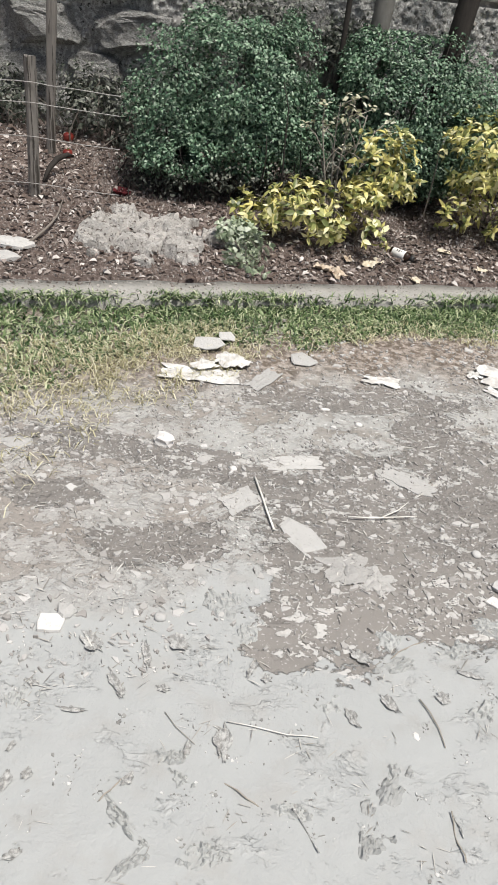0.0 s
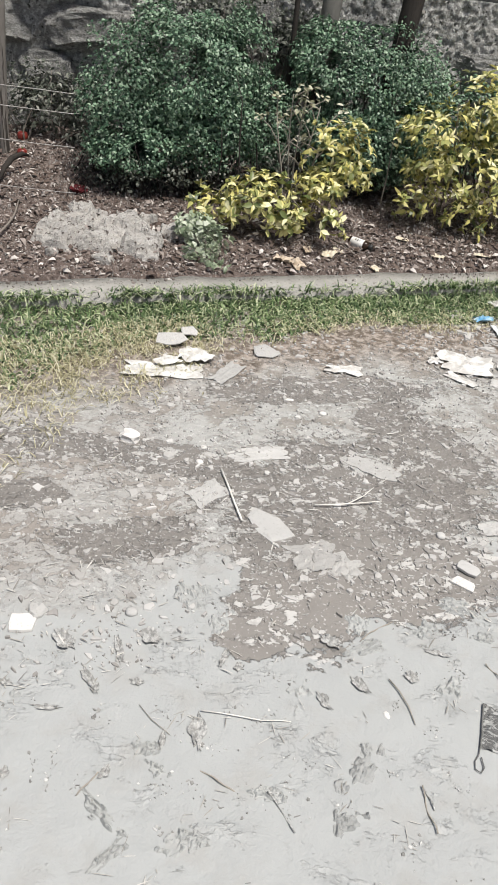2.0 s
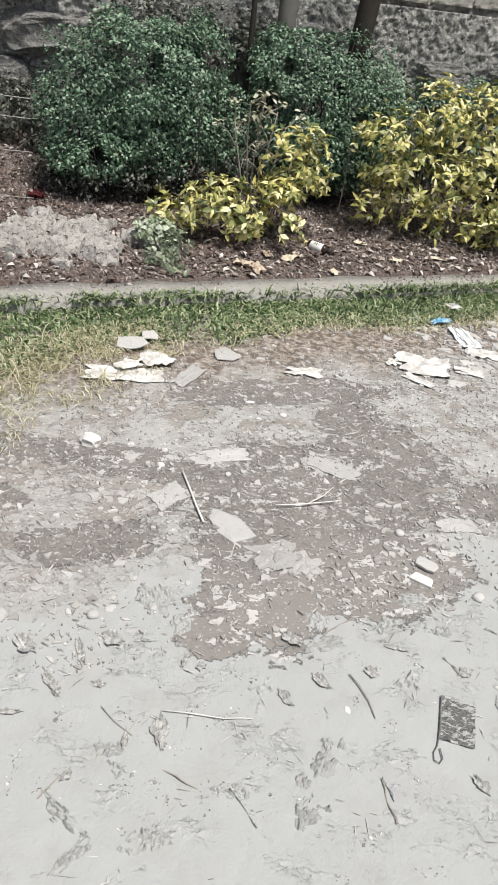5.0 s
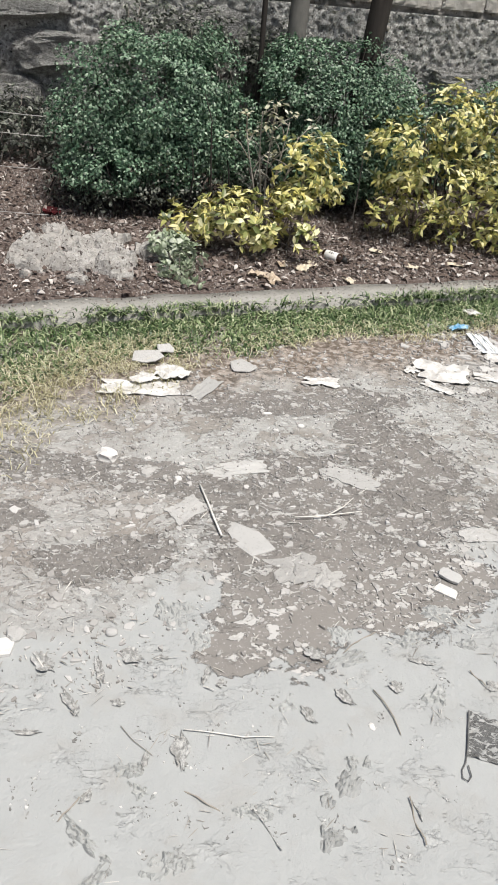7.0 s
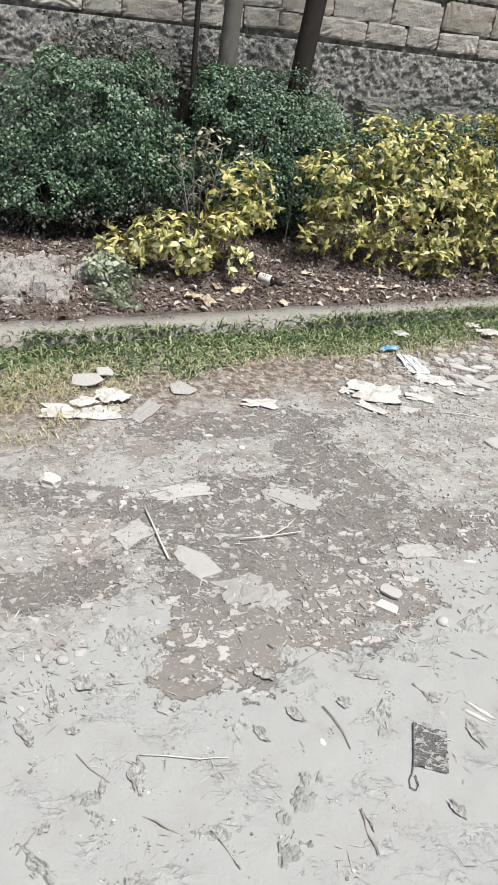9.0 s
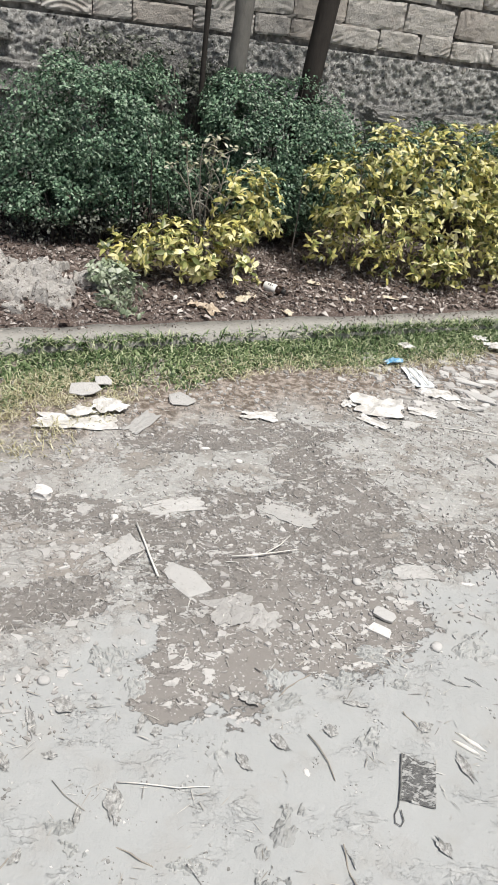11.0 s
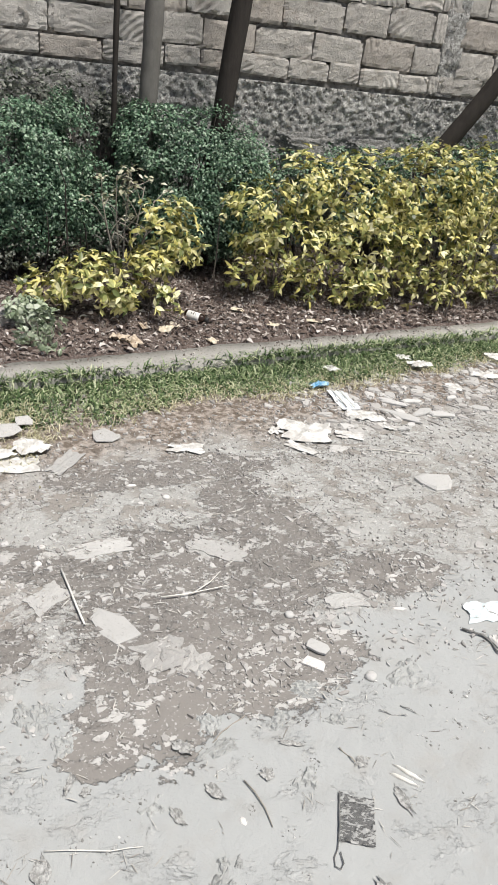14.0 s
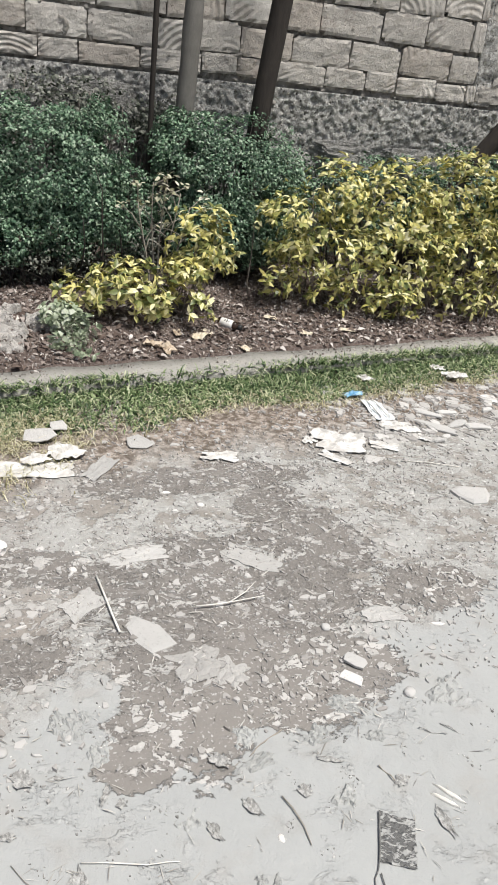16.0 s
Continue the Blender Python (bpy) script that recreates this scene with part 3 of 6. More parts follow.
# ---- kerb ----
def kerb_piece(length, seed):
    bm = bmesh.new()
    bmesh.ops.create_cube(bm, size=1)
    for v in bm.verts:
        v.co = Vector((v.co.x * length, v.co.y * 0.152, v.co.z * 0.16))
    bmesh.ops.bevel(bm, geom=bm.edges[:], offset=0.009, segments=2, affect="EDGES")
    long = [e for e in bm.edges if abs(e.verts[0].co.x - e.verts[1].co.x) > length * 0.5]
    bmesh.ops.subdivide_edges(bm, edges=long, cuts=80, use_grid_fill=True)
    for v in bm.verts:
        k = 0.030 * float(fbm(v.co.x * 9 + seed * 9, v.co.y * 20, v.co.z * 20, 3, seed))
        v.co += Vector((0, k * 0.8, k if v.co.z > 0 else 0))
    return bm


kerb = empty("kerb", Matrix.Identity(4), "low worn grey concrete kerb edging the soil bed", "kerb", kind="structure")
turn = math.degrees(math.atan(0.244))
cx = -13.69
for i, length in enumerate((3.2, 3.2, 3.2, 3.2, 3.3, 3.2, 3.2)):
    run = length * math.cos(radians(turn))
    ob = part("kerb_piece", kerb_piece(length - 0.001, i), KERB, kerb, smooth=True)
    ob.matrix_world = pose(cx + run / 2, (kerb_front(cx + run / 2) + kerb_back(cx + run / 2)) / 2, -0.036 + 0.003 * (i % 3), 0.5 * (i % 2), 0, turn + 0.2 * ((i % 3) - 1))
    cx += run


# ---- stone wall ----
wall = empty("wall_north", Matrix.Identity(4), "old grey wall of cut stone on a rubble footing", "stone wall", kind="structure")


def rough_panel(x0, x1, z0, z1, y, step, amp, seed, material, fine=38):
    xs, zs = np.arange(x0, x1 + step, step), np.arange(z0, z1 + step / 2, step)
    X, Z = np.meshgrid(xs, zs, indexing="ij")
    Y = y - amp * (0.55 * fbm(X * 9, Z * 9, 0, 3, seed) + 0.6 * fbm(X * 27 + 3, Z * 31, 0, 2, seed + 8) + 0.7 * fbm(X * fine, Z * fine * 1.13, 0, 2, seed + 5))
    V = np.stack([X, Y, Z], -1).reshape(-1, 3)
    a = (np.arange(len(xs) - 1)[:, None] * len(zs) + np.arange(len(zs) - 1)[None]).ravel()
    front = np.stack([a, a + len(zs), a + len(zs) + 1, a + 1], 1)
    # closed behind: the rim goes back 0.3 m
    rim = [i * len(zs) for i in range(len(xs))] + [(len(xs) - 1) * len(zs) + j for j in range(1, len(zs))] + [i * len(zs) + len(zs) - 1 for i in range(len(xs) - 2, -1, -1)] + list(range(len(zs) - 2, 0, -1))
    back = V[rim].copy()
    back[:, 1] = y + 0.3
    n = len(V)
    side = [(rim[k], n + k, n + (k + 1) % len(rim), rim[(k + 1) % len(rim)]) for k in range(len(rim))]
    return big_mesh("wall_core", np.concatenate([V, back]), np.concatenate([front, np.array(side)]), material, True)


part("mortar_core", rough_panel(-4, 5, 0.93, 2.45, WALL_Y + 0.034, 0.012, 0.10, 31, MORTAR), MORTAR, wall)
part("footing", rough_panel(-4, 5, -0.05, 1.012, WALL_Y + 0.0, 0.008, 0.045, 41, FOOTING, 62), FOOTING, wall, "rough gravelly footing of stones in mortar")


part("mortar_column", rough_panel(2.095, 2.205, 1.03, 2.4, WALL_Y + 0.004, 0.012, 0.03, 51, FOOTING), FOOTING, wall, "rough vertical band of gravelly mortar")


def block_mesh(seed):
    """A cut stone one metre in each direction, to be scaled: broken arrises, knocked-off corners, an uneven face."""
    r = random.Random(seed)
    nu, nv = 12, 8
    bm = bmesh.new()
    grid = [[None] * (nv + 1) for _ in range(nu + 1)]
    chop = [(r.choice((-0.5, 0.5)), r.choice((-0.5, 0.5)), r.uniform(0.04, 0.16)) for _ in range(2)]
    for i in range(nu + 1):
        for j in range(nv + 1):
            u, v = i / nu - 0.5, j / nv - 0.5
            eu, ev = abs(u) > 0.499, abs(v) > 0.499
            a = float(fbm(v * 4 + seed * 7, u, 0, 3, seed)) * 0.05
            b = float(fbm(u * 6 + seed * 3, v, 0, 3, seed + 40)) * 0.11
            y = -0.5 + 0.10 * float(fbm(u * 5 + seed, v * 3, 0, 3, seed + 9)) + (r.uniform(0, 0.05) if eu or ev else 0)
            k = abs(u) * 2
            x, z = u - math.copysign(abs(a) + 0.002, u) * k ** 8, v - math.copysign(abs(b) + 0.004, v) * (abs(v) * 2) ** 8
            for cu, cv, size in chop:
                d = abs(u - cu) * 1.6 + abs(v - cv)
                if d < size:
                    x -= math.copysign((size - d) * 0.5, cu)
                    z -= math.copysign((size - d) * 0.5, cv)
                    y += (size - d) * 1.2
            grid[i][j] = bm.verts.new((x, y, z))
    for i in range(nu):
        for j in range(nv):
            bm.faces.new((grid[i][j], grid[i + 1][j], grid[i + 1][j + 1], grid[i][j + 1]))
    rim = [(i, 0) for i in range(nu + 1)] + [(nu, j) for j in range(1, nv + 1)] + [(i, nv) for i in range(nu - 1, -1, -1)] + [(0, j) for j in range(nv - 1, 0, -1)]
    back = [bm.verts.new((grid[i][j].co.x, 0.5, grid[i][j].co.z)) for i, j in rim]
    for k, (i, j) in enumerate(rim):
        m = (k + 1) % len(rim)
        bm.faces.new((grid[i][j], back[k], back[m], grid[rim[m][0]][rim[m][1]]))
    me = bpy.data.meshes.new("block")
    bm.to_mesh(me)
    bm.free()
    me.materials.append(BLOCK)
    return me


blocks = [block_mesh(s) for s in range(16)]
stones = []
for s in range(8):
    bm = bmesh.new()
    bmesh.ops.create_icosphere(bm, subdivisions=4, radius=0.5)
    sr = random.Random(s)
    planes = [Vector((sr.uniform(-1, 1), sr.uniform(-1, -0.2), sr.uniform(-1, 1))).normalized() for _ in range(5)]
    for v in bm.verts:
        p = v.co * 2
        q = Vector([math.copysign(abs(c) ** 0.55, c) for c in p]) * 0.5
        for pl in planes:
            over = q.dot(pl) - 0.40
            if over > 0:
                q -= pl * over
        v.co = q * (1 + 0.5 * float(fbm(p.x * 3 + s * 5, p.y * 3, p.z * 3, 6, s)) + 0.14 * float(fbm(p.x * 13, p.y * 13 + s, p.z * 13, 2, s + 3)))
    me = bpy.data.meshes.new("stone")
    bm.to_mesh(me)
    bm.free()
    me.materials.append(ROUGH_STONE)
    stones.append(me)

# ---- tree trunks ----
def trunk(name, base, tip, r0, r1, material, label, seed, knots=()):
    pts, rad = [], []
    for k in range(26):
        f = k / 25
        p = Vector(base).lerp(Vector(tip), f)
        p += Vector((float(fbm(f * 4 + seed, 0, 0, 2, seed)), float(fbm(f * 4, seed, 0, 2, seed + 1)), 0)) * r0 * 0.9
        pts.append(p - Vector(base))
        bulge = sum(0.14 * math.exp(-((p.z - z) / 0.03) ** 2) for z in knots)
        rad.append((r0 + (r1 - r0) * f) * (1 + bulge + 0.06 * float(fbm(f * 14, seed, 0, 2, seed))) * (1 + 0.5 * math.exp(-f * 25)))
    tree = empty(name, pose(*base), label, "tree trunk")
    part("trunk", tube(pts, rad, 14), material, tree, smooth=True)
    return tree


dark_tree = trunk("tree", (0.825, 4.10, 0.12), (1.055, 4.12, 3.2), 0.051, 0.043, BARK_DARK, "dark brown tree trunk rising behind the hedge", 1)
grey_tree = trunk("tree", (0.478, 4.10, 0.12), (0.60, 4.12, 3.2), 0.045, 0.036, BARK_GREY, "grey smooth-barked tree trunk rising behind the hedge", 4, (1.02, 1.21, 1.45))
thin_tree = trunk("sapling", (0.335, 4.05, 0.12), (0.35, 4.06, 3.0), 0.013, 0.010, BARK_DARK, "thin dark sapling stem with small knots behind the hedge", 8, (1.17, 1.25, 1.4))
leaning_tree = trunk("tree", (1.72, 4.18, 0.2), (3.40, 4.0, 2.9), 0.050, 0.042, BARK_DARK, "dark tree trunk leaning steeply beside the wall", 12)


# ---- leaves and shrubs ----
def unit(v):
    return v / np.maximum(np.linalg.norm(v, axis=-1, keepdims=True), 1e-9)


def leaf_arrays(P, D, N, L, W, fold=0.25, droop=0.15):
    """Folded leaves of four triangles each, from their feet P, ways D, normals N, lengths and widths."""
    S = unit(np.cross(D, N))
    N = np.cross(S, D)
    L, W = L[:, None], W[:, None]
    near, far = P + D * L * 0.33, P + D * L * 0.68
    lift = N * W * fold
    v = np.stack([P, near + S * W * 0.46 + lift, near - S * W * 0.46 + lift, far + S * W * 0.34 + lift - N * L * droop * 0.4, far - S * W * 0.34 + lift - N * L * droop * 0.4, P + D * L - N * L * droop], 1).reshape(-1, 3)
    k = (np.arange(len(P)) * 6)[:, None]
    f = np.concatenate([k + [0, 1, 2], k + [2, 1, 3], k + [2, 3, 4], k + [4, 3, 5]])
    return v, f


def crown_points(lobes, count, shell=0.55, power=2.6, seed=0, ragged=0.2, gaps=0.0):
    """Points in the outer shell of a union of lobes (centre, radii), and the outward way there."""
    r = np.random.default_rng(seed)
    lobes = np.array(lobes, float)
    vol = np.prod(lobes[:, 3:], axis=1) ** (2 / 3)
    P, O = [], []
    need = count
    while need > 0:
        m = need * 3 + 200
        pick = r.choice(len(lobes), m, p=vol / vol.sum())
        d = unit(r.normal(size=(m, 3)))
        s = (np.abs(d) ** power).sum(1) ** (-1 / power)
        k = (1 - (1 - shell) * r.random(m) ** 1.6)[:, None]
        p = d * s[:, None]
        wob = 1 + ragged * 2 * fbm(p[:, 0] * 2.3 + pick * 7, p[:, 1] * 2.3, p[:, 2] * 2.3, 3, seed + 3)
        p = lobes[pick, :3] + p * k * wob[:, None] * lobes[pick, 3:]
        inside = np.zeros(m, bool)
        for j, lobe in enumerate(lobes):
            q = (p - lobe[:3]) / lobe[3:]
            inside |= (pick != j) & ((np.abs(q) ** power).sum(1) ** (1 / power) < shell)
        keep = ~inside & (p[:, 2] > bed_z(p[:, 0], p[:, 1]) + 0.015)
        keep &= value_noise(p[:, 0] * 12, p[:, 1] * 12, p[:, 2] * 12, seed + 9) > gaps
        P.append(p[keep][:need])
        O.append(unit(d[keep][:need] / lobes[pick[keep][:need], 3:]))
        need -= len(P[-1])
    return np.concatenate(P), np.concatenate(O)


def crown_leaves(lobes, count, size, aspect, seed, shell=0.55, ragged=0.2, up=0.5, cluster=1, spread_=0.0, droop=0.2, gaps=0.38):
    """Leaf arrays of a crown; leaves sit in whorls of cluster leaves round a shoot tip."""
    r = np.random.default_rng(seed + 100)
    P, O = crown_points(lobes, count // cluster, shell, seed=seed, ragged=ragged, gaps=gaps)
    P, O = np.repeat(P, cluster, 0), np.repeat(O, cluster, 0)
    n = len(P)
    axis = unit(O + [0, 0, up] + r.normal(size=(n, 3)) * 0.15)
    side = unit(np.cross(axis, unit(r.normal(size=(n, 3)))))
    D = unit(axis * r.uniform(0.15, 0.9, (n, 1)) + side + [0, 0, -0.1])
    N = unit(axis + r.normal(size=(n, 3)) * 0.35)
    L = size * r.uniform(0.6, 1.25, n)
    P = P + r.normal(size=(n, 3)) * spread_
    return P, D, N, L, L * aspect * r.uniform(0.8, 1.2, n), droop


def twigs(root, lobes, count, radius, seed, shell=0.4):
    """Limbs from a root to points within the lobes, forked, joined into one mesh."""
    r = random.Random(seed)
    tips, _ = crown_points(lobes, count, shell, seed=seed + 50)
    V, F, base = [], [], 0
    wide = np.ptp(tips[:, 0]) > 0.7
    for tip in tips:
        tip = Vector(tip)
        foot = Vector((root[0] + (tip.x - root[0]) * 0.85 + r.gauss(0, 0.10), root[1] + r.gauss(0, 0.06), 0)) if wide else Vector(root) + Vector((r.gauss(0, 0.05), r.gauss(0, 0.04), 0))
        foot.z = float(bed_z(foot.x, foot.y)) - 0.01
        bend = foot.lerp(tip, 0.5) + Vector((r.gauss(0, 0.03), r.gauss(0, 0.03), 0.05))
        pts = [foot.lerp(bend, f).lerp(bend.lerp(tip, f), f) + Vector((r.gauss(0, 0.006), r.gauss(0, 0.006), 0)) for f in (0, 0.2, 0.4, 0.6, 0.8, 1)]
        bm = tube(pts, [radius * (1 - 0.13 * k) for k in range(6)], 5)
        bm.verts.index_update()
        V += [tuple(v.co) for v in bm.verts]
        F += [tuple(base + v.index for v in f.verts) for f in bm.faces]
        base = len(V)
        bm.free()
    return V, F


def shrub(name, lobes, root, count, size, aspect, leaf_mat, label, category, seed, limbs=40, limb_r=0.006, limb_mat=None, pieces=None, shell=0.55, ragged=0.2, cluster=1, up=0.5, group=""):
    """A shrub: branches and a crown of leaves, the foremost leaves as pieces of their own."""
    root = (*root, float(bed_z(*root)))
    ob = empty(name, pose(*root), label, category, group)
    off = np.array(root)
    V, F = twigs(root, lobes, limbs, limb_r, seed)
    tagged(part("branchwork", mesh_of("branchwork", np.array(V) - off, [list(f) for f in F], limb_mat or TWIG, True), limb_mat or TWIG, ob, "thin brown twigs"), kind="stuff")
    P, D, N, L, W, droop = crown_leaves(lobes, count, size, aspect, seed, shell, ragged, up, cluster)
    rest = np.ones(len(P), bool)
    if pieces:
        near, leaf_data, mat = pieces
        front = np.argsort(P[:, 1] + 0.15 * np.abs(P[:, 2] - 0.4))[:near]
        rest[front] = False
        for k, i in enumerate(front):
            d, nn = Vector(D[i]), Vector(N[i])
            s = d.cross(nn).normalized()
            nn = s.cross(d)
            m = Matrix((s, d, nn)).transposed().to_4x4()
            m = Matrix.Translation(Vector(P[i] - off)) @ m @ Matrix.Diagonal((W[i], L[i], L[i], 1))
            leaf = part("leaf", leaf_data[k % len(leaf_data)], mat, ob)
            leaf.matrix_basis = m
    v, f = leaf_arrays(P[rest] - off, D[rest], N[rest], L[rest], W[rest], droop=droop)
    tagged(part("crown", big_mesh("crown", v, f, leaf_mat), leaf_mat, ob), kind="stuff" if pieces else "")
    return ob


def leaf_piece(seed, curl, material=GOLD_PIECE):
    """One leaf, a metre long and wide: pointed oval, folded along its rib, curling at the tip."""
    xs = (0.03, 0.34, 0.5, 0.45, 0.25, 0.0)
    V, F = [], []
    for k, w in enumerate(xs):
        y = k / 5
        z = -curl * y * y
        V += [(-w, y, z + 0.10 * w), (0, y, z), (w, y, z + 0.10 * w)]
    for k in range(5):
        a = 3 * k
        F += [[a, a + 1, a + 4, a + 3], [a + 1, a + 2, a + 5, a + 4]]
    return mesh_of("leaf", V, F, material, True)


gold_pieces = [leaf_piece(s, c) for s, c in enumerate((0.05, 0.15, 0.25, 0.4))]

shrub("hedge", [(-0.16, 3.80, 0.62, 0.34, 0.25, 0.30), (-0.40, 3.78, 0.47, 0.20, 0.19, 0.23), (0.05, 3.84, 0.64, 0.17, 0.20, 0.27), (-0.34, 3.66, 0.34, 0.20, 0.11, 0.10), (0.0, 3.72, 0.44, 0.19, 0.13, 0.17), (0.23, 3.88, 0.44, 0.12, 0.12, 0.20)],
      (-0.15, 3.72), 36000, 0.0185, 0.56, HEDGE_LEAF, "dense dark green clipped hedge bush with small leaves", "hedge", 1, 40, 0.005, BARK_DARK, shell=0.5, ragged=0.42, group="hedge bushes")
shrub("hedge", [(0.68, 3.98, 0.62, 0.34, 0.2, 0.29), (0.92, 3.98, 0.54, 0.18, 0.2, 0.29), (0.46, 3.96, 0.60, 0.13, 0.16, 0.28), (0.72, 3.90, 0.38, 0.28, 0.16, 0.18)],
      (0.66, 3.96), 30000, 0.0185, 0.56, HEDGE_LEAF, "dark green clipped hedge bush under the tree trunks", "hedge", 2, 36, 0.005, BARK_DARK, shell=0.5, ragged=0.36, group="hedge bushes")
shrub("hedge", [(1.25, 4.18, 0.48, 0.30, 0.14, 0.22), (1.65, 4.18, 0.52, 0.32, 0.14, 0.24), (2.1, 4.2, 0.57, 0.34, 0.14, 0.26), (2.6, 4.2, 0.58, 0.36, 0.14, 0.27)],
      (1.8, 4.15), 15000, 0.021, 0.62, HEDGE_LEAF, "low dark green hedge along the wall's footing", "hedge", 3, 40, 0.005, BARK_DARK, shell=0.5, ragged=0.3, group="hedge bushes")
shrub("golden_shrub", [(0.065, 3.42, 0.21, 0.16, 0.11, 0.08), (0.20, 3.40, 0.26, 0.17, 0.12, 0.10), (0.53, 3.50, 0.45, 0.15, 0.11, 0.12), (0.60, 3.50, 0.34, 0.09, 0.08, 0.07), (0.37, 3.36, 0.20, 0.22, 0.10, 0.07), (0.44, 3.44, 0.32, 0.10, 0.08, 0.06)],
      (0.42, 3.52), 2300, 0.042, 0.40, GOLD_LEAF, "small loose shrub with yellow-green variegated leaves", "shrub", 4, 34, 0.004, pieces=(295, gold_pieces, GOLD_PIECE), shell=0.2, ragged=0.5, cluster=6, up=0.7, group="golden shrubs")
shrub("golden_shrub", [(1.00, 3.68, 0.50, 0.19, 0.18, 0.16), (1.14, 3.66, 0.36, 0.26, 0.15, 0.14), (1.22, 3.76, 0.64, 0.16, 0.18, 0.14), (1.50, 3.74, 0.58, 0.28, 0.22, 0.22), (1.52, 3.66, 0.36, 0.28, 0.16, 0.15), (1.90, 3.80, 0.62, 0.30, 0.22, 0.25), (1.95, 3.74, 0.38, 0.30, 0.17, 0.18), (2.35, 3.88, 0.64, 0.32, 0.22, 0.27), (2.4, 3.84, 0.38, 0.34, 0.18, 0.2), (0.92, 3.62, 0.24, 0.10, 0.10, 0.08), (1.20, 3.60, 0.20, 0.12, 0.10, 0.09), (1.52, 3.60, 0.18, 0.16, 0.10, 0.09), (1.95, 3.66, 0.18, 0.2, 0.10, 0.09), (2.4, 3.74, 0.18, 0.22, 0.1, 0.09)],
      (1.6, 3.76), 11500, 0.040, 0.40, GOLD_LEAF, "broad bushy hedge of yellow and green leaves", "shrub", 5, 50, 0.004, pieces=(300, gold_pieces, GOLD_PIECE), shell=0.4, ragged=0.34, cluster=5, up=0.7, group="golden shrubs")
shrub("scrub", [(-0.86, 4.22, 0.42, 0.20, 0.10, 0.16), (-1.25, 4.25, 0.38, 0.2, 0.1, 0.13), (-0.62, 4.15, 0.36, 0.14, 0.1, 0.14)], (-0.85, 4.22), 2200, 0.03, 0.45, DULL_LEAF,
      "straggly dull green scrub at the foot of the wall", "scrub", 6, 40, 0.004, shell=0.2, ragged=0.35, group="wall scrub")
shrub("scrub", [(-0.05, 4.25, 0.80, 0.34, 0.10, 0.18), (0.4, 4.26, 0.80, 0.2, 0.08, 0.12)], (0.05, 4.22), 2600, 0.028, 0.45, DULL_LEAF,
      "thin creeper with small dull leaves against the footing", "scrub", 7, 40, 0.004, shell=0.2, ragged=0.3, group="wall scrub")
shrub("undergrowth", [(-0.30, 3.66, 0.24, 0.26, 0.10, 0.10), (0.0, 3.70, 0.26, 0.22, 0.10, 0.12), (0.32, 3.84, 0.30, 0.16, 0.10, 0.14), (-0.50, 3.72, 0.28, 0.12, 0.10, 0.12)], (-0.1, 3.70), 3600, 0.018, 0.55, DULL_LEAF,
      "sparse dull green growth under the hedge", "undergrowth", 11, 60, 0.003, BARK_DARK, shell=0.1, ragged=0.4)
shrub("weed", [(-0.03, 3.18, 0.12, 0.11, 0.09, 0.06), (0.04, 3.11, 0.09, 0.07, 0.07, 0.04), (-0.07, 3.28, 0.14, 0.08, 0.06, 0.06)], (-0.02, 3.16), 950, 0.03, 0.6, SILVER_LEAF,
      "small pale green broad-leaved weed beside the kerb", "weed", 8, 20, 0.002, shell=0.2, ragged=0.3, cluster=3)


def creeper(count, x0, x1, z0, z1, seed):
    g = np.random.default_rng(seed)
    x, z = g.uniform(x0, x1, count), g.uniform(z0, z1, count)
    keep = value_noise(x * 6, z * 6, 0, seed) > np.where(x < -0.25, 0.72, 0.38)
    x, z = x[keep], z[keep]
    P = np.stack([x, np.full(len(x), WALL_Y - 0.035) - 0.03 * g.random(len(x)), z], -1)
    D = unit(np.stack([g.normal(0, 1, len(x)), -0.4 * g.random(len(x)), g.normal(-0.4, 0.8, len(x))], -1))
    N = unit(np.stack([g.normal(0, 0.5, len(x)), -np.ones(len(x)), 0.6 + g.normal(0, 0.5, len(x))], -1))
    L = 0.006 + 0.013 * g.random(len(x))
    return leaf_arrays(P, D, N, L, L * g.uniform(0.3, 0.7, len(x)), 0.3, 0.25)


v, f = creeper(4500, -1.8, 3.0, 0.5, 1.025, 77)
tagged(part("dry_creeper", big_mesh("dry_creeper", v, f, LICHEN), LICHEN, None), "dry grey creeper leaves clinging to the wall's footing", "creeper", kind="stuff")


# ---- fence at the wall's foot ----
fence = empty("fence", pose(-0.94, 3.47, float(bed_z(-0.94, 3.47))), "rough wooden posts strung with rusty wire", "fence")


def fence_post(x, y, height, radius, seed, lean=0.0):
    z = float(bed_z(x, y)) - 0.03
    bm = bmesh.new()
    sides, rings = 14, []
    for k in range(15):
        f = k / 14
        ring = []
        for j in range(sides):
            a = j * math.tau / sides
            r = radius * (1 + 0.75 * float(fbm(math.cos(a) * 2.5 + seed, math.sin(a) * 2.5, f * 1.5, 4, seed)))
            tip = 0.02 * float(fbm(math.cos(a) * 2, math.sin(a) * 2, seed, 2, seed)) if k == 14 else 0
            ring.append(bm.verts.new((r * math.cos(a) + lean * f, r * math.sin(a) * 0.8, f * height + tip)))
        rings.append(ring)
    for r, s in zip(rings, rings[1:]):
        for j in range(sides):
            bm.faces.new((r[j], r[(j + 1) % sides], s[(j + 1) % sides], s[j]))
    bm.faces.new(rings[0][::-1])
    bm.faces.new(rings[-1])
    ob = part("post", bm, POST_WOOD, fence, smooth=False)
    ob.matrix_world = pose(x, y, z)
    return ob


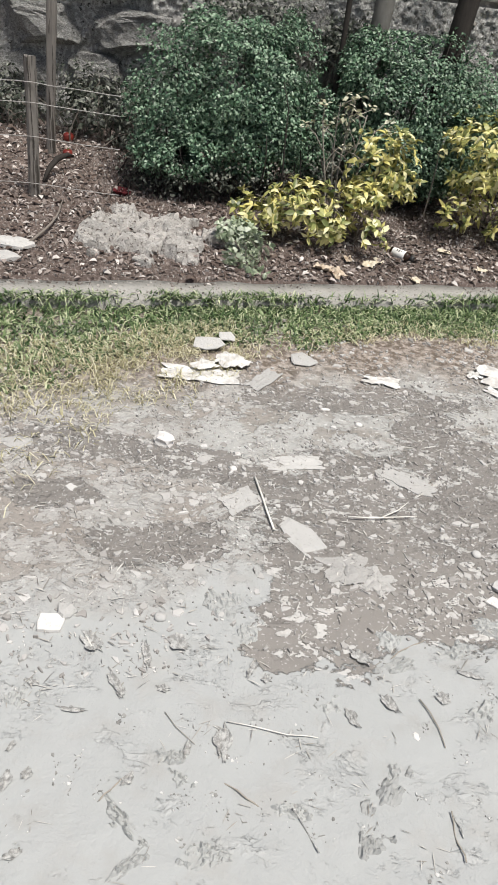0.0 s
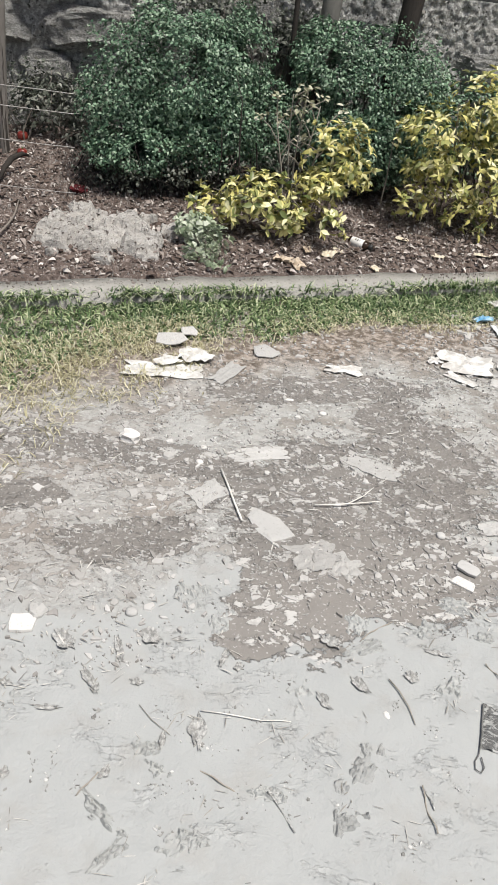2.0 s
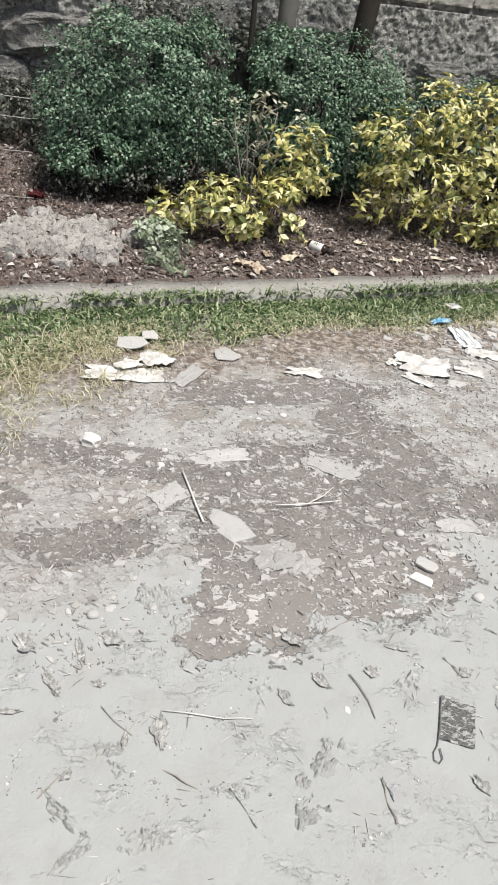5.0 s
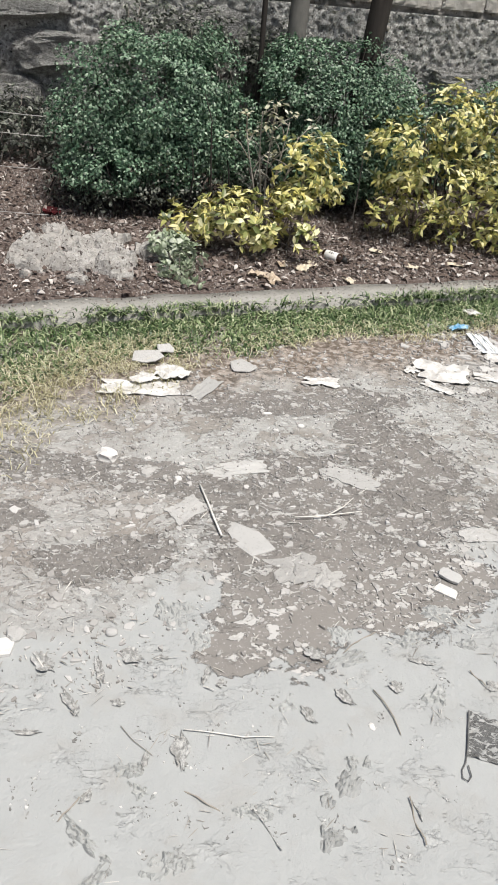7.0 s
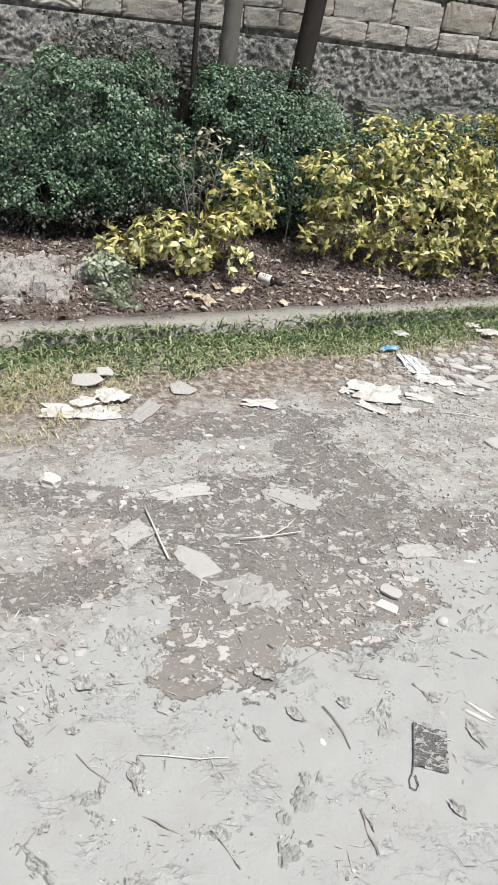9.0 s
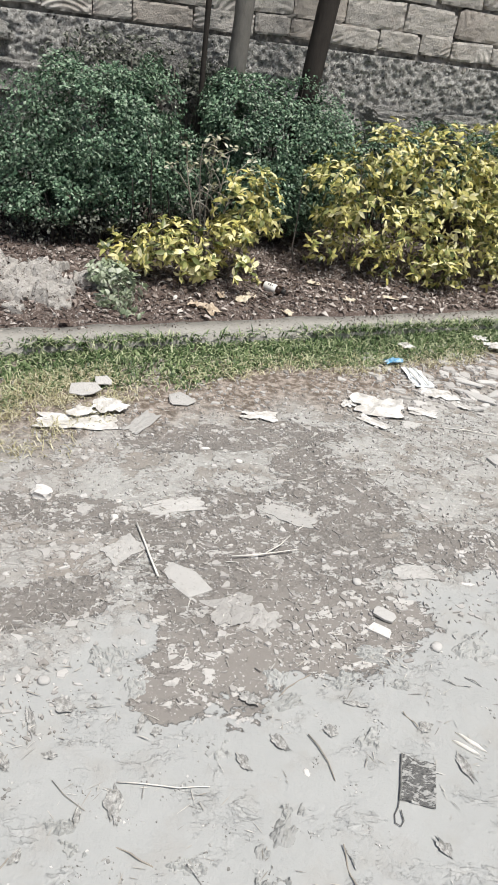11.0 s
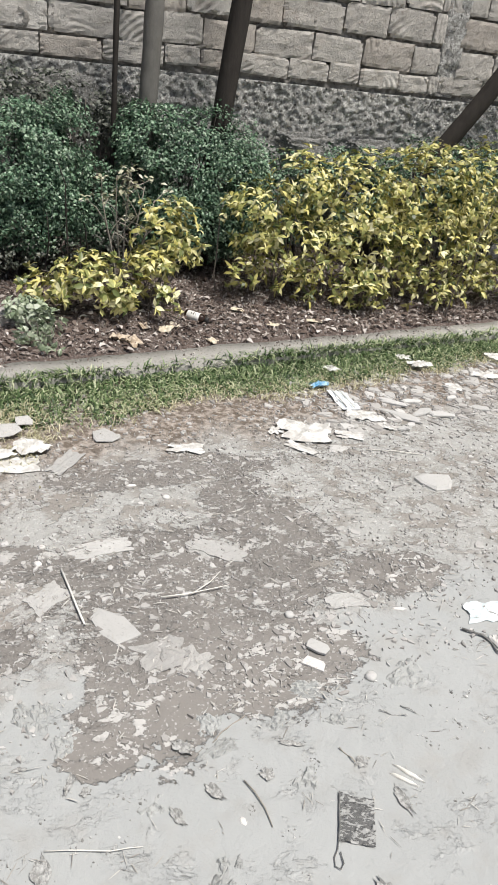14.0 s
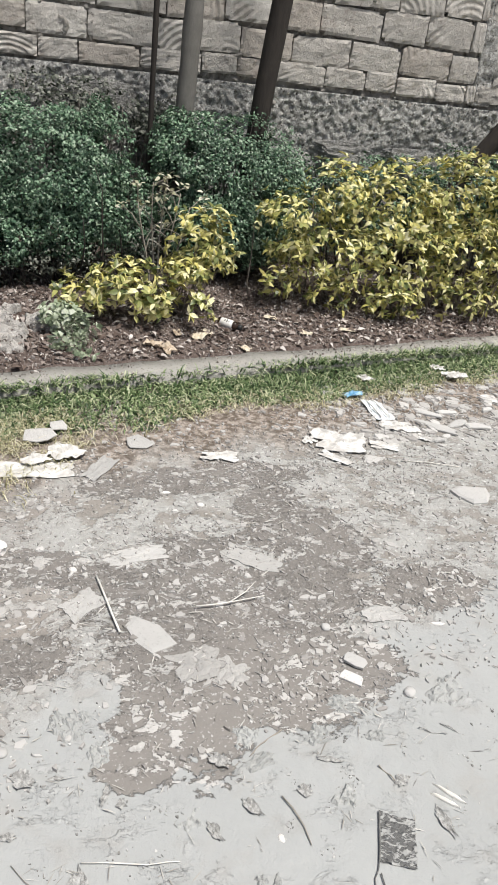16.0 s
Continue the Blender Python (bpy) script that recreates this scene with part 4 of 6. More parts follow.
fence_post(-0.94, 3.47, 0.575, 0.024, 3)
fence_post(-0.975, 3.96, 0.95, 0.022, 6, 0.03)
for z0, r in ((0.60, 0.0019), (0.524, 0.0019), (0.393, 0.0017), (0.205, 0.0017)):
    pts = []
    for k in range(30):
        f = k / 29
        x = -2.6 + f * 2.02
        sag = 0.02 * (1 - ((x + 0.94) % 1.2 / 0.6 - 1) ** 2)
        pts.append((x, 3.445 + 0.05 * max(0.0, x + 0.94), z0 - sag + 0.006 * float(fbm(f * 30, z0 * 50, 0, 2, 2))))
    part("wire", tube(pts, r, 5), WIRE, fence, "rusty wire").matrix_world = Matrix.Identity(4)

# ---- rocks and slabs in the bed ----
def rock(x, y, size, seed, label, turn=0.0, material=PALE_ROCK, name="rock", category="rock", sink=0.012, group="", z=None):
    base = float(bed_z(x, y)) if z is None else z
    return thing(name, stone_bm(size, seed, 0.3, 3, 0.3), material, pose(x, y, base - sink, 0, 0, turn), label, category, group, smooth=True)


def slab_bm(w, d, h, seed, n=22):
    """A broken slab: uneven outline, pitted top, rounded rim."""
    bm = bmesh.new()
    rings = []
    for k, (s, z) in enumerate(((1.0, -0.02), (1.0, h * 0.5), (0.97, h * 0.85), (0.9, h), (0.8, h), (0.7, h), (0.6, h), (0.5, h), (0.4, h), (0.28, h), (0.15, h), (0.05, h))):
        ring = []
        for j in range(n):
            a = j * math.tau / n
            edge = 1 + 1.0 * float(fbm(math.cos(a) * 2.2 + seed, math.sin(a) * 2.2, 0, 5, seed))
            x, y = math.cos(a) * w / 2 * edge * s, math.sin(a) * d / 2 * edge * s
            ring.append(bm.verts.new((x, y, z + (0.075 * float(fbm(x * 24, y * 24, seed, 5, seed)) if k > 0 else 0))))
        rings.append(ring)
    for r, s in zip(rings, rings[1:]):
        for j in range(n):
            bm.faces.new((r[j], r[(j + 1) % n], s[(j + 1) % n], s[j]))
    bm.faces.new(rings[-1])
    bm.faces.new(rings[0][::-1])
    return bm


def crumbly_slab(w, d, h, seed, nx=64, ny=46):
    """A weathered slab: a broken outline that falls away to the soil, and a pitted, cracked top."""
    X, Y = np.meshgrid(np.linspace(-0.5, 0.5, nx), np.linspace(-0.5, 0.5, ny), indexing="ij")
    reach = np.sqrt((X * 2) ** 2 + (Y * 2) ** 2) + 0.9 * fbm(X * 5 + seed, Y * 5, 0, 5, seed)
    top = np.clip((0.95 - reach) * 7, 0, 1)
    crack = np.clip(np.abs(fbm(X * 6, Y * 6 + seed, 0, 4, seed + 4)) * 16, 0, 1)
    Z = -0.03 + (h + 0.03) * top * (0.72 + 0.28 * crack) + 0.10 * fbm(X * 14, Y * 12, 0, 4, seed + 2) * top
    V = np.stack([X * w, Y * d, Z], -1).reshape(-1, 3)
    a = (np.arange(nx - 1)[:, None] * ny + np.arange(ny - 1)[None]).ravel()
    return big_mesh("slab", V, np.stack([a, a + ny, a + ny + 1, a + 1], 1), CRUMBLY)


tagged(part("slab", crumbly_slab(0.58, 0.44, 0.05, 5), CRUMBLY, None), "broken crumbly pale concrete slab half sunk in the soil", "concrete slab").matrix_world = pose(-0.48, 3.26, 0.078, 6, 0, -10)
for k, (x, y, w, d, h, a) in enumerate(((-0.27, 3.40, 0.07, 0.05, 0.035, 0), (-0.16, 3.31, 0.11, 0.09, 0.045, 20), (-0.25, 3.12, 0.10, 0.07, 0.03, 50), (-0.42, 3.03, 0.08, 0.06, 0.03, 10), (-0.10, 3.27, 0.06, 0.05, 0.03, 40), (-0.62, 3.05, 0.06, 0.05, 0.025, 70))):
    thing("rock", slab_bm(w, d, h, 33 + k, 18), CRUMBLY, pose(x, y, float(bed_z(x, y)) - 0.006, 4, -5, a), "rough pale lump of broken concrete on the soil", "rock", "bed stones")
for k, (x, y, w, d, a) in enumerate(((-0.93, 3.04, 0.17, 0.10, -8), (-0.95, 2.93, 0.15, 0.09, 5))):
    thing("flat_stone", flake_bm(w, d, 0.022, 20 + k, 9, 0.2, 0.1), CLAY, pose(x, y, float(bed_z(x, y)) + 0.002, 0, 0, a), "flat pale grey broken stone by the kerb", "stone", "flat stones")

# ---- small things in the bed ----
RED = make_plain("red_skin", (0.13, 0.016, 0.012), (0.24, 0.04, 0.028), 20, 0.35, 0.5, 0.1)
DARK_RED = make_plain("dark_red_petal", (0.06, 0.006, 0.009), (0.12, 0.014, 0.018), 40, 0.6)
GREEN_STALK = make_plain("green_stalk", (0.10, 0.16, 0.05), (0.16, 0.22, 0.08), 40)


def red_fruit(x, y, d, seed, label):
    z = float(bed_z(x, y))
    fruit = empty("fruit", pose(x, y, z), label, "fruit", "fallen fruit")
    bm = stone_bm((d, d, d * 0.85), seed, 0.05, 3, 0.04)
    for v in bm.verts:
        r = math.hypot(v.co.x, v.co.y) / d
        if v.co.z > d * 0.5:
            v.co.z -= 0.12 * d * math.exp(-(r / 0.12) ** 2)
    part("flesh", bm, RED, fruit, smooth=True)
    part("stalk", tube([(0, 0, d * 0.7), (0.002, 0, d * 0.82), (0.006, 0.002, d * 0.92)], d * 0.05, 6), GREEN_STALK, fruit, "short green stalk")
    return fruit


red_fruit(-0.89, 3.94, 0.046, 2, "small round red fruit fallen on the soil")
red_fruit(-0.925, 4.15, 0.05, 5, "dull red fruit lying under the scrub")
flower = empty("fallen_flower", pose(-0.59, 3.63, float(bed_z(-0.59, 3.63))), "crumpled dark red flower on the soil", "flower")
for k in range(7):
    a = k * math.tau / 7
    petal = part("petal", sheet_bm(0.045, 0.032, 40 + k, 0.006, 6, 0.0008, 0.006), DARK_RED, flower, smooth=True)
    petal.matrix_basis = pose(0.022 * math.cos(a), 0.022 * math.sin(a), 0.004 + 0.002 * (k % 3), 10, -14, math.degrees(a))

part_curve = [(-0.87 + 0.07 * f * 1.1, 3.04 + 0.42 * f, 0.0) for f in np.linspace(0, 1, 9)]
pts = [(x + 0.03 * math.sin(k * 0.5), y, float(bed_z(x, y)) + 0.012 + 0.015 * math.sin(k / 8 * math.pi)) for k, (x, y, _) in enumerate(part_curve)]
thing("fallen_branch", tube(pts, [0.006 - 0.0004 * k for k in range(9)], 7), TWIG, Matrix.Identity(4), "thin curved dry branch lying on the soil", "branch", smooth=True)
pts = [(-0.93 + 0.0, 3.60, 0.17), (-0.915, 3.66, 0.215), (-0.89, 3.72, 0.245), (-0.86, 3.78, 0.25), (-0.84, 3.83, 0.235)]
thing("bark_strip", tube(pts, [0.006, 0.012, 0.014, 0.011, 0.004], 7), BARK_DARK, Matrix.Identity(4), "dark curled strip of bark leaning by the post", "bark", smooth=True)

# bare twiggy plant among the golden shrub
plant = empty("bare_plant", pose(0.33, 3.60, float(bed_z(0.33, 3.6))), "leggy bare-stemmed plant with a few pale leaves on top", "plant")
pr = random.Random(5)
tips = []
for k, (dx, dy, h) in enumerate(((-0.07, 0.0, 0.47), (-0.02, 0.02, 0.53), (0.02, 0.01, 0.55), (0.06, -0.02, 0.50), (0.10, 0.0, 0.44))):
    pts = [(0.012 * k + dx * f + 0.008 * math.sin(5 * f + k), dy * f, h * f - 0.01) for f in np.linspace(0, 1, 8)]
    part("stem", tube(pts, [0.0048 - 0.0004 * i for i in range(8)], 6), PALE_STEM, plant, smooth=True)
    for b in range(5):
        f = 0.45 + 0.13 * b
        x, y, z = (np.array(pts[0]) + (np.array(pts[-1]) - np.array(pts[0])) * f)
        ax, ay, up = pr.uniform(-0.09, 0.09), pr.uniform(-0.05, 0.05), pr.uniform(0.03, 0.10)
        tip = (x + ax, y + ay, z + up)
        part("twig", tube([(x, y, z), (x + ax * 0.5, y + ay * 0.5, z + up * 0.65), tip], [0.0032, 0.0025, 0.0014], 5), PALE_STEM, plant, smooth=True)
        tips.append(tip)
pale_pieces = [leaf_piece(s, c, PALE_PIECE) for s, c in ((9, 0.1), (10, 0.3))]
for k in range(150):
    tx, ty, tz = tips[(k * 5 + 4 - k % 3) % len(tips)]
    leaf = part("leaf", pale_pieces[k % 2], PALE_PIECE, plant)
    s = pr.uniform(0.018, 0.036)
    m = pose(tx + pr.uniform(-0.02, 0.02), ty + pr.uniform(-0.02, 0.02), min(tz + pr.uniform(-0.01, 0.02), 0.57), pr.uniform(-40, 50), pr.uniform(-40, 40), pr.uniform(0, 360))
    leaf.matrix_basis = m @ Matrix.Diagonal((s * 0.5, s, s, 1))

# brown bottle with a white label
GLASS = make_plain("brown_bottle_glass", (0.022, 0.012, 0.008), (0.04, 0.022, 0.014), 10, 0.18, 0.6, 0.02)
LABEL = make_plain("white_label", (0.70, 0.69, 0.66), (0.8, 0.79, 0.77), 40, 0.6)
CAP = make_plain("black_cap", (0.02, 0.02, 0.02), (0.035, 0.035, 0.035), 30, 0.45)
INK = make_plain("dark_print", (0.05, 0.045, 0.04), (0.07, 0.06, 0.055), 60)


def lathe(profile, sides=24):
    """A turned shape about x from (x, radius) pairs."""
    bm = bmesh.new()
    rings = [[bm.verts.new((x, r * math.cos(k * math.tau / sides), r * math.sin(k * math.tau / sides))) for k in range(sides)] for x, r in profile]
    for a, b in zip(rings, rings[1:]):
        for k in range(sides):
            bm.faces.new((a[k], b[k], b[(k + 1) % sides], a[(k + 1) % sides]))
    bm.faces.new(rings[0])
    bm.faces.new(rings[-1][::-1])
    bmesh.ops.recalc_face_normals(bm, faces=bm.faces)
    return bm


bottle = empty("bottle", pose(0.668, 3.385, float(bed_z(0.668, 3.385)) + 0.018, 0, 3, -36), "small dark brown glass bottle with a white label lying on soil", "bottle")
part("body", lathe([(-0.06, 0.006), (-0.058, 0.017), (-0.055, 0.0195), (-0.05, 0.0205), (0.02, 0.0205), (0.027, 0.0195), (0.033, 0.015), (0.036, 0.0105), (0.042, 0.0095)]), GLASS, bottle, smooth=True)
lab = part("label", lathe([(-0.046, 0.0206), (-0.0455, 0.0211), (0.0145, 0.0211), (0.015, 0.0206)]), LABEL, bottle, "white paper label", smooth=True)
for dx, h, w in ((-0.024, 0.010, 0.004), (-0.014, 0.014, 0.004), (-0.004, 0.008, 0.003)):
    bar = bmesh.new()
    bmesh.ops.create_cube(bar, size=1, matrix=Matrix.Diagonal((w, h, 0.0012, 1)))
    ob = part("print_bar", bar, INK, lab, "dark unreadable print")
    ob.matrix_basis = Matrix.Rotation(radians(32), 4, "X") @ Matrix.Translation((dx, 0, 0.0210))
part("cap", lathe([(0.040, 0.0115), (0.041, 0.0125), (0.055, 0.0125), (0.056, 0.0115)]), CAP, bottle, "black screw cap", smooth=True)

# dry leaves near the kerb
TAN_LEAF = make_plain("tan_dead_leaf", (0.36, 0.28, 0.20), (0.60, 0.51, 0.41), 45, 0.75)
CREAM_LEAF = make_plain("cream_dead_leaf", (0.55, 0.47, 0.35), (0.68, 0.62, 0.51), 45, 0.75)


for k, (x, y, w, d, curl, a, mat, lab_) in enumerate((
        (0.36, 3.15, 0.055, 0.09, 0.022, 20, TAN_LEAF, "large curled tan dead leaf by the kerb"), (0.30, 3.18, 0.04, 0.07, 0.015, 70, TAN_LEAF, "curled tan dead leaf on the soil"),
        (0.515, 3.285, 0.05, 0.07, 0.014, -30, CREAM_LEAF, "pale cream dead leaf on the soil"), (0.555, 3.32, 0.035, 0.06, 0.012, 60, CREAM_LEAF, "pale cream dead leaf on the soil"),
        (0.70, 3.195, 0.035, 0.05, 0.010, 30, CREAM_LEAF, "pale dead leaf lying on the kerb's edge"), (0.88, 3.50, 0.03, 0.055, 0.010, 80, CREAM_LEAF, "pale cream dead leaf on the soil"),
        (1.02, 3.37, 0.03, 0.06, 0.008, 70, CREAM_LEAF, "pale cream dead leaf on the soil"), (1.24, 3.42, 0.03, 0.07, 0.008, 80, CREAM_LEAF, "pale cream dead leaf on the soil"), (0.42, 3.30, 0.03, 0.05, 0.012, 10, TAN_LEAF, "curled tan dead leaf on the soil"))):
    thing("dead_leaf", sheet_bm(w, d, 120 + k, curl * 0.8, 12, 0.001, curl * 0.3, 0.4), mat, pose(x, y, float(bed_z(x, y)) + 0.006, 4, -5, a), lab_, "dead leaf", "dead leaves", smooth=True)
thing("fallen_twig", tube([(0.52, 3.40, 0.105), (0.58, 3.33, 0.10), (0.62, 3.27, 0.085)], [0.003, 0.0025, 0.002], 6), TWIG, Matrix.Identity(4), "short dry twig on the soil near the kerb", "twig", smooth=True)

# ---- litter on the dirt ----
def on_dirt(x, y):
    return float(ground_z(x, y))


def chip(x, y, w, d, h, a, seed, material, name, label, category, group="", tilt=(0, 0)):
    if "crust" in name:
        return thing(name, sheet_bm(w, d, seed, 0.002, 18, 0.0025, ragged=0.32), material, pose(x, y, on_dirt(x, y) - 0.0005, 0, 0, a), label, category, group)
    return thing(name, flake_bm(w, d, h, seed, 6 if "tile" in name else 7, 0.14 if "tile" in name else 0.36, 0.35 if "tile" in name else 0.05), material, pose(x, y, on_dirt(x, y) - 0.001, tilt[0], tilt[1], a), label, category, group)


thing("white_stone", stone_bm((0.062, 0.046, 0.036), 12, 0.7, 2, 0.2), WHITE_ROCK, pose(-0.233, 1.892, on_dirt(-0.233, 1.892) - 0.002, 0, 0, -25), "angular white stone lying on the dirt", "stone", smooth=False)
thing("straw", tube([(0.016, 1.757, 0.010), (0.031, 1.69, 0.010), (0.047, 1.61, 0.010), (0.061, 1.548, 0.010)], 0.0027, 10), STRAW_WOOD, Matrix.Identity(4), "straight bleached straw-coloured stick lying on the dirt", "stick", smooth=True)
thing("stick", tube([(0.25, 1.625, 0.008), (0.31, 1.628, 0.009), (0.37, 1.640, 0.008), (0.43, 1.652, 0.008)], [0.0020, 0.0022, 0.0015, 0.0011], 7), STRAW_WOOD, Matrix.Identity(4), "pale dry forked stick on the damp dirt", "stick", "loose sticks", smooth=True)
thing("stick", tube([(0.34, 1.636, 0.009), (0.385, 1.668, 0.010), (0.42, 1.71, 0.008)], [0.002, 0.0016, 0.001], 6), STRAW_WOOD, Matrix.Identity(4), "pale dry twig on the damp dirt", "stick", "loose sticks", smooth=True)
thing("tile_chip", plate_bm(0.052, 0.030, 0.005, 3), WHITE_ROCK, pose(0.568, 1.364, on_dirt(0.568, 1.364) + 0.001, 0, 0, -38), "white flat tile chip on the dirt", "tile chip", "tile chips")
thing("tile_chip", plate_bm(0.054, 0.030, 0.007, 6), PALE_CRUST, pose(0.590, 1.408, on_dirt(0.59, 1.408) + 0.005, 6, 4, -38), "thick pale grey tile chip standing proud of the dirt", "tile chip", "tile chips")
thing("tile_chip", plate_bm(0.046, 0.046, 0.008, 8), WHITE_ROCK, pose(-0.397, 1.205, on_dirt(-0.397, 1.205), 0, 0, 4), "squarish white tile chip on the dirt", "tile chip", "tile chips")
chip(-0.372, 1.240, 0.040, 0.045, 0.014, 0, 12, CLAY, "clod", "pale clod of dried clay", "clod", "clods")
chip(0.311, 1.006, 0.014, 0.020, 0.003, 20, 15, WHITE_ROCK, "tile_chip", "tiny white chip pressed in the dirt", "tile chip", "tile chips")
thing("clay_crust", flake_bm(0.15, 0.085, 0.005, 22, 7, 0.13), PALE_CRUST, pose(0.126, 1.545, on_dirt(0.126, 1.545), 0, 0, -55), "smooth pale slab of dried clay with clear edges", "clay crust", "clay crusts")
MUD = make_stone("lumpy_mud", (0.31, 0.30, 0.287), (0.46, 0.45, 0.435), (0.27, 0.26, 0.245), 6.0, bump=1.0)
for x, y, w, d, a, s in ((0.235, 1.44, 0.10, 0.08, 20, 27), (0.295, 1.40, 0.075, 0.065, 60, 29)):
    thing("clay_crust", sheet_bm(w, d, s, 0.005, 18, 0.002, ragged=0.6), MUD, pose(x, y, on_dirt(x, y) - 0.001, 0, 0, a), "lumpy pale crust of dried clay", "clay crust", "clay crusts")
chip(0.435, 1.815, 0.15, 0.065, 0.005, -35, 28, CLAY, "clay_crust", "smooth pale crust of dried clay", "clay crust", "clay crusts")
chip(0.125, 1.845, 0.16, 0.06, 0.005, 10, 31, CLAY, "clay_crust", "smooth pale crust of dried clay", "clay crust", "clay crusts")
chip(0.72, 1.565, 0.10, 0.05, 0.004, 0, 34, CLAY, "clay_crust", "smooth pale crust of dried clay", "clay crust", "clay crusts")
chip(1.24, 2.098, 0.17, 0.10, 0.016, -10, 37, PALE_CRUST, "flat_stone", "flat pale stone set in the dirt", "stone", "flat stones")
chip(-0.02, 1.66, 0.10, 0.07, 0.006, 40, 39, CLAY, "clay_crust", "smooth pale crust of dried clay", "clay crust", "clay crusts")
for k, (x, y, d, lab_) in enumerate(((-0.183, 1.245, 0.026, "round pale pebble pressed in the dirt"), (0.687, 1.309, 0.030, "round pale pebble pressed in the dirt"), (0.557, 1.531, 0.026, "smooth pale pebble on the damp dirt"),
                                     (-0.041, 1.792, 0.022, "small white pebble on the dirt"), (0.334, 2.081, 0.022, "small white pebble on the dirt"), (-0.03, 1.86, 0.018, "small white pebble on the dirt"))):
    thing("pebble", stone_bm((d, d * 0.9, d * 0.55), 30 + k, 0.15, 2, 0.25), WHITE_ROCK if "white" in lab_ else PALE_CRUST, pose(x, y, on_dirt(x, y) - 0.001, 0, 0, k * 40), lab_, "pebble", "pebbles", smooth=True)
for x, y, w, d, a, s in ((0.238, 2.153, 0.032, 0.014, 0, 1), (0.891, 1.65, 0.045, 0.014, 8, 2), (0.852, 1.522, 0.04, 0.012, -8, 3)):
    chip(x, y, w, d, 0.004, a, 50 + s, WHITE_ROCK, "tile_chip", "narrow white chip on the dirt", "tile chip", "tile chips")
# papers
for k, (x, y, w, d, amp, a, name, lab_, cat, mat) in enumerate((
        (-0.155, 2.285, 0.24, 0.085, 0.010, -3, "paper_strip", "long torn strip of dirty white paper", "paper", PAPER),
        (-0.15, 2.335, 0.08, 0.05, 0.02, 15, "crumpled_paper", "crumpled dirty white paper at the grass edge", "paper", PAPER),
        (-0.06, 2.375, 0.10, 0.09, 0.028, 30, "crumpled_paper", "crumpled dirty white paper at the grass edge", "paper", PAPER),
        (0.048, 2.295, 0.055, 0.15, 0.006, -32, "cardboard_piece", "torn grey piece of card on the dirt", "card", CLAY),
        (0.443, 2.36, 0.12, 0.055, 0.018, -5, "crumpled_paper", "crumpled grey-white paper scrap", "paper", PAPER),
        (0.90, 2.455, 0.19, 0.12, 0.03, -12, "crumpled_paper", "large crumpled white paper on the dirt", "paper", PAPER),
        (0.785, 2.475, 0.05, 0.05, 0.012, 5, "crumpled_paper", "small crumpled white paper scrap", "paper", PAPER),
        (0.845, 2.345, 0.11, 0.042, 0.012, -48, "paper_strip", "narrow torn strip of white paper", "paper", PAPER),
        (1.18, 2.575, 0.12, 0.08, 0.03, -10, "crumpled_paper", "crumpled white tissue among the rubble", "paper", PAPER),
        (1.235, 2.49, 0.08, 0.04, 0.018, -50, "crumpled_paper", "crumpled white tissue among the rubble", "paper", PAPER),
        (1.055, 2.435, 0.09, 0.035, 0.010, -12, "paper_strip", "narrow torn strip of white paper", "paper", PAPER),
        (1.185, 3.0, 0.06, 0.05, 0.02, 20, "crumpled_paper", "small white wrapper lying in the grass", "paper", PAPER),
        (1.62, 3.03, 0.10, 0.06, 0.04, 10, "crumpled_paper", "crumpled white paper in the grass", "paper", PAPER),
        (1.585, 3.13, 0.06, 0.05, 0.02, -20, "crumpled_paper", "crumpled white paper in the grass", "paper", PAPER),
        (1.70, 2.83, 0.10, 0.06, 0.012, -25, "paper_scrap", "flat white paper scrap on the rubble", "paper", PAPER),
        (1.905, 2.952, 0.12, 0.07, 0.02, 8, "crumpled_paper", "crumpled white paper beside the verge", "paper", PAPER),
        (2.07, 3.147, 0.10, 0.08, 0.02, -20, "crumpled_paper", "crumpled white paper in the grass", "paper", PAPER),
        (1.06, 2.418, 0.09, 0.045, 0.008, -8, "paper_scrap", "small oval scrap of white paper", "paper", PAPER))):
    thing(name, sheet_bm(w, d, 70 + k, amp * 0.4, 17, 0.0012, ragged=0.3) if name in ("cardboard_piece", "paper_strip") else crumple_bm(w * 0.95, d, 70 + k, amp * 0.42, torn=0.95), mat, pose(x, y, on_dirt(x, y) + (0.016 if "grass" in lab_ else 0.004), 0, 0, a), lab_, cat, "paper litter")
for x, y, w, d, h, a, s, lab_ in ((-0.13, 2.485, 0.115, 0.10, 0.010, 0, 1, "flat pale plate-like stone at the grass edge"), (-0.08, 2.545, 0.075, 0.055, 0.010, 20, 2, "small pale stone at the grass edge"),
                                  (0.175, 2.45, 0.11, 0.085, 0.010, -10, 3, "flat pinkish grey stone at the grass edge"), (0.985, 2.345, 0.08, 0.06, 0.012, 0, 4, "flat grey stone on the dirt"), (-0.62, 1.83, 0.09, 0.05, 0.010, 0, 5, "flat pale pinkish stone in the dirt")):
    ob = chip(x, y, w * 0.9, d, h * 0.5, a, 80 + s, CLAY, "flat_stone", lab_, "stone", "flat stones", (7, 0) if s < 4 else (0, 0))
    if s < 4:
        ob.matrix_world = Matrix.Translation((0, 0, 0.022 if s < 3 else 0.010)) @ ob.matrix_world
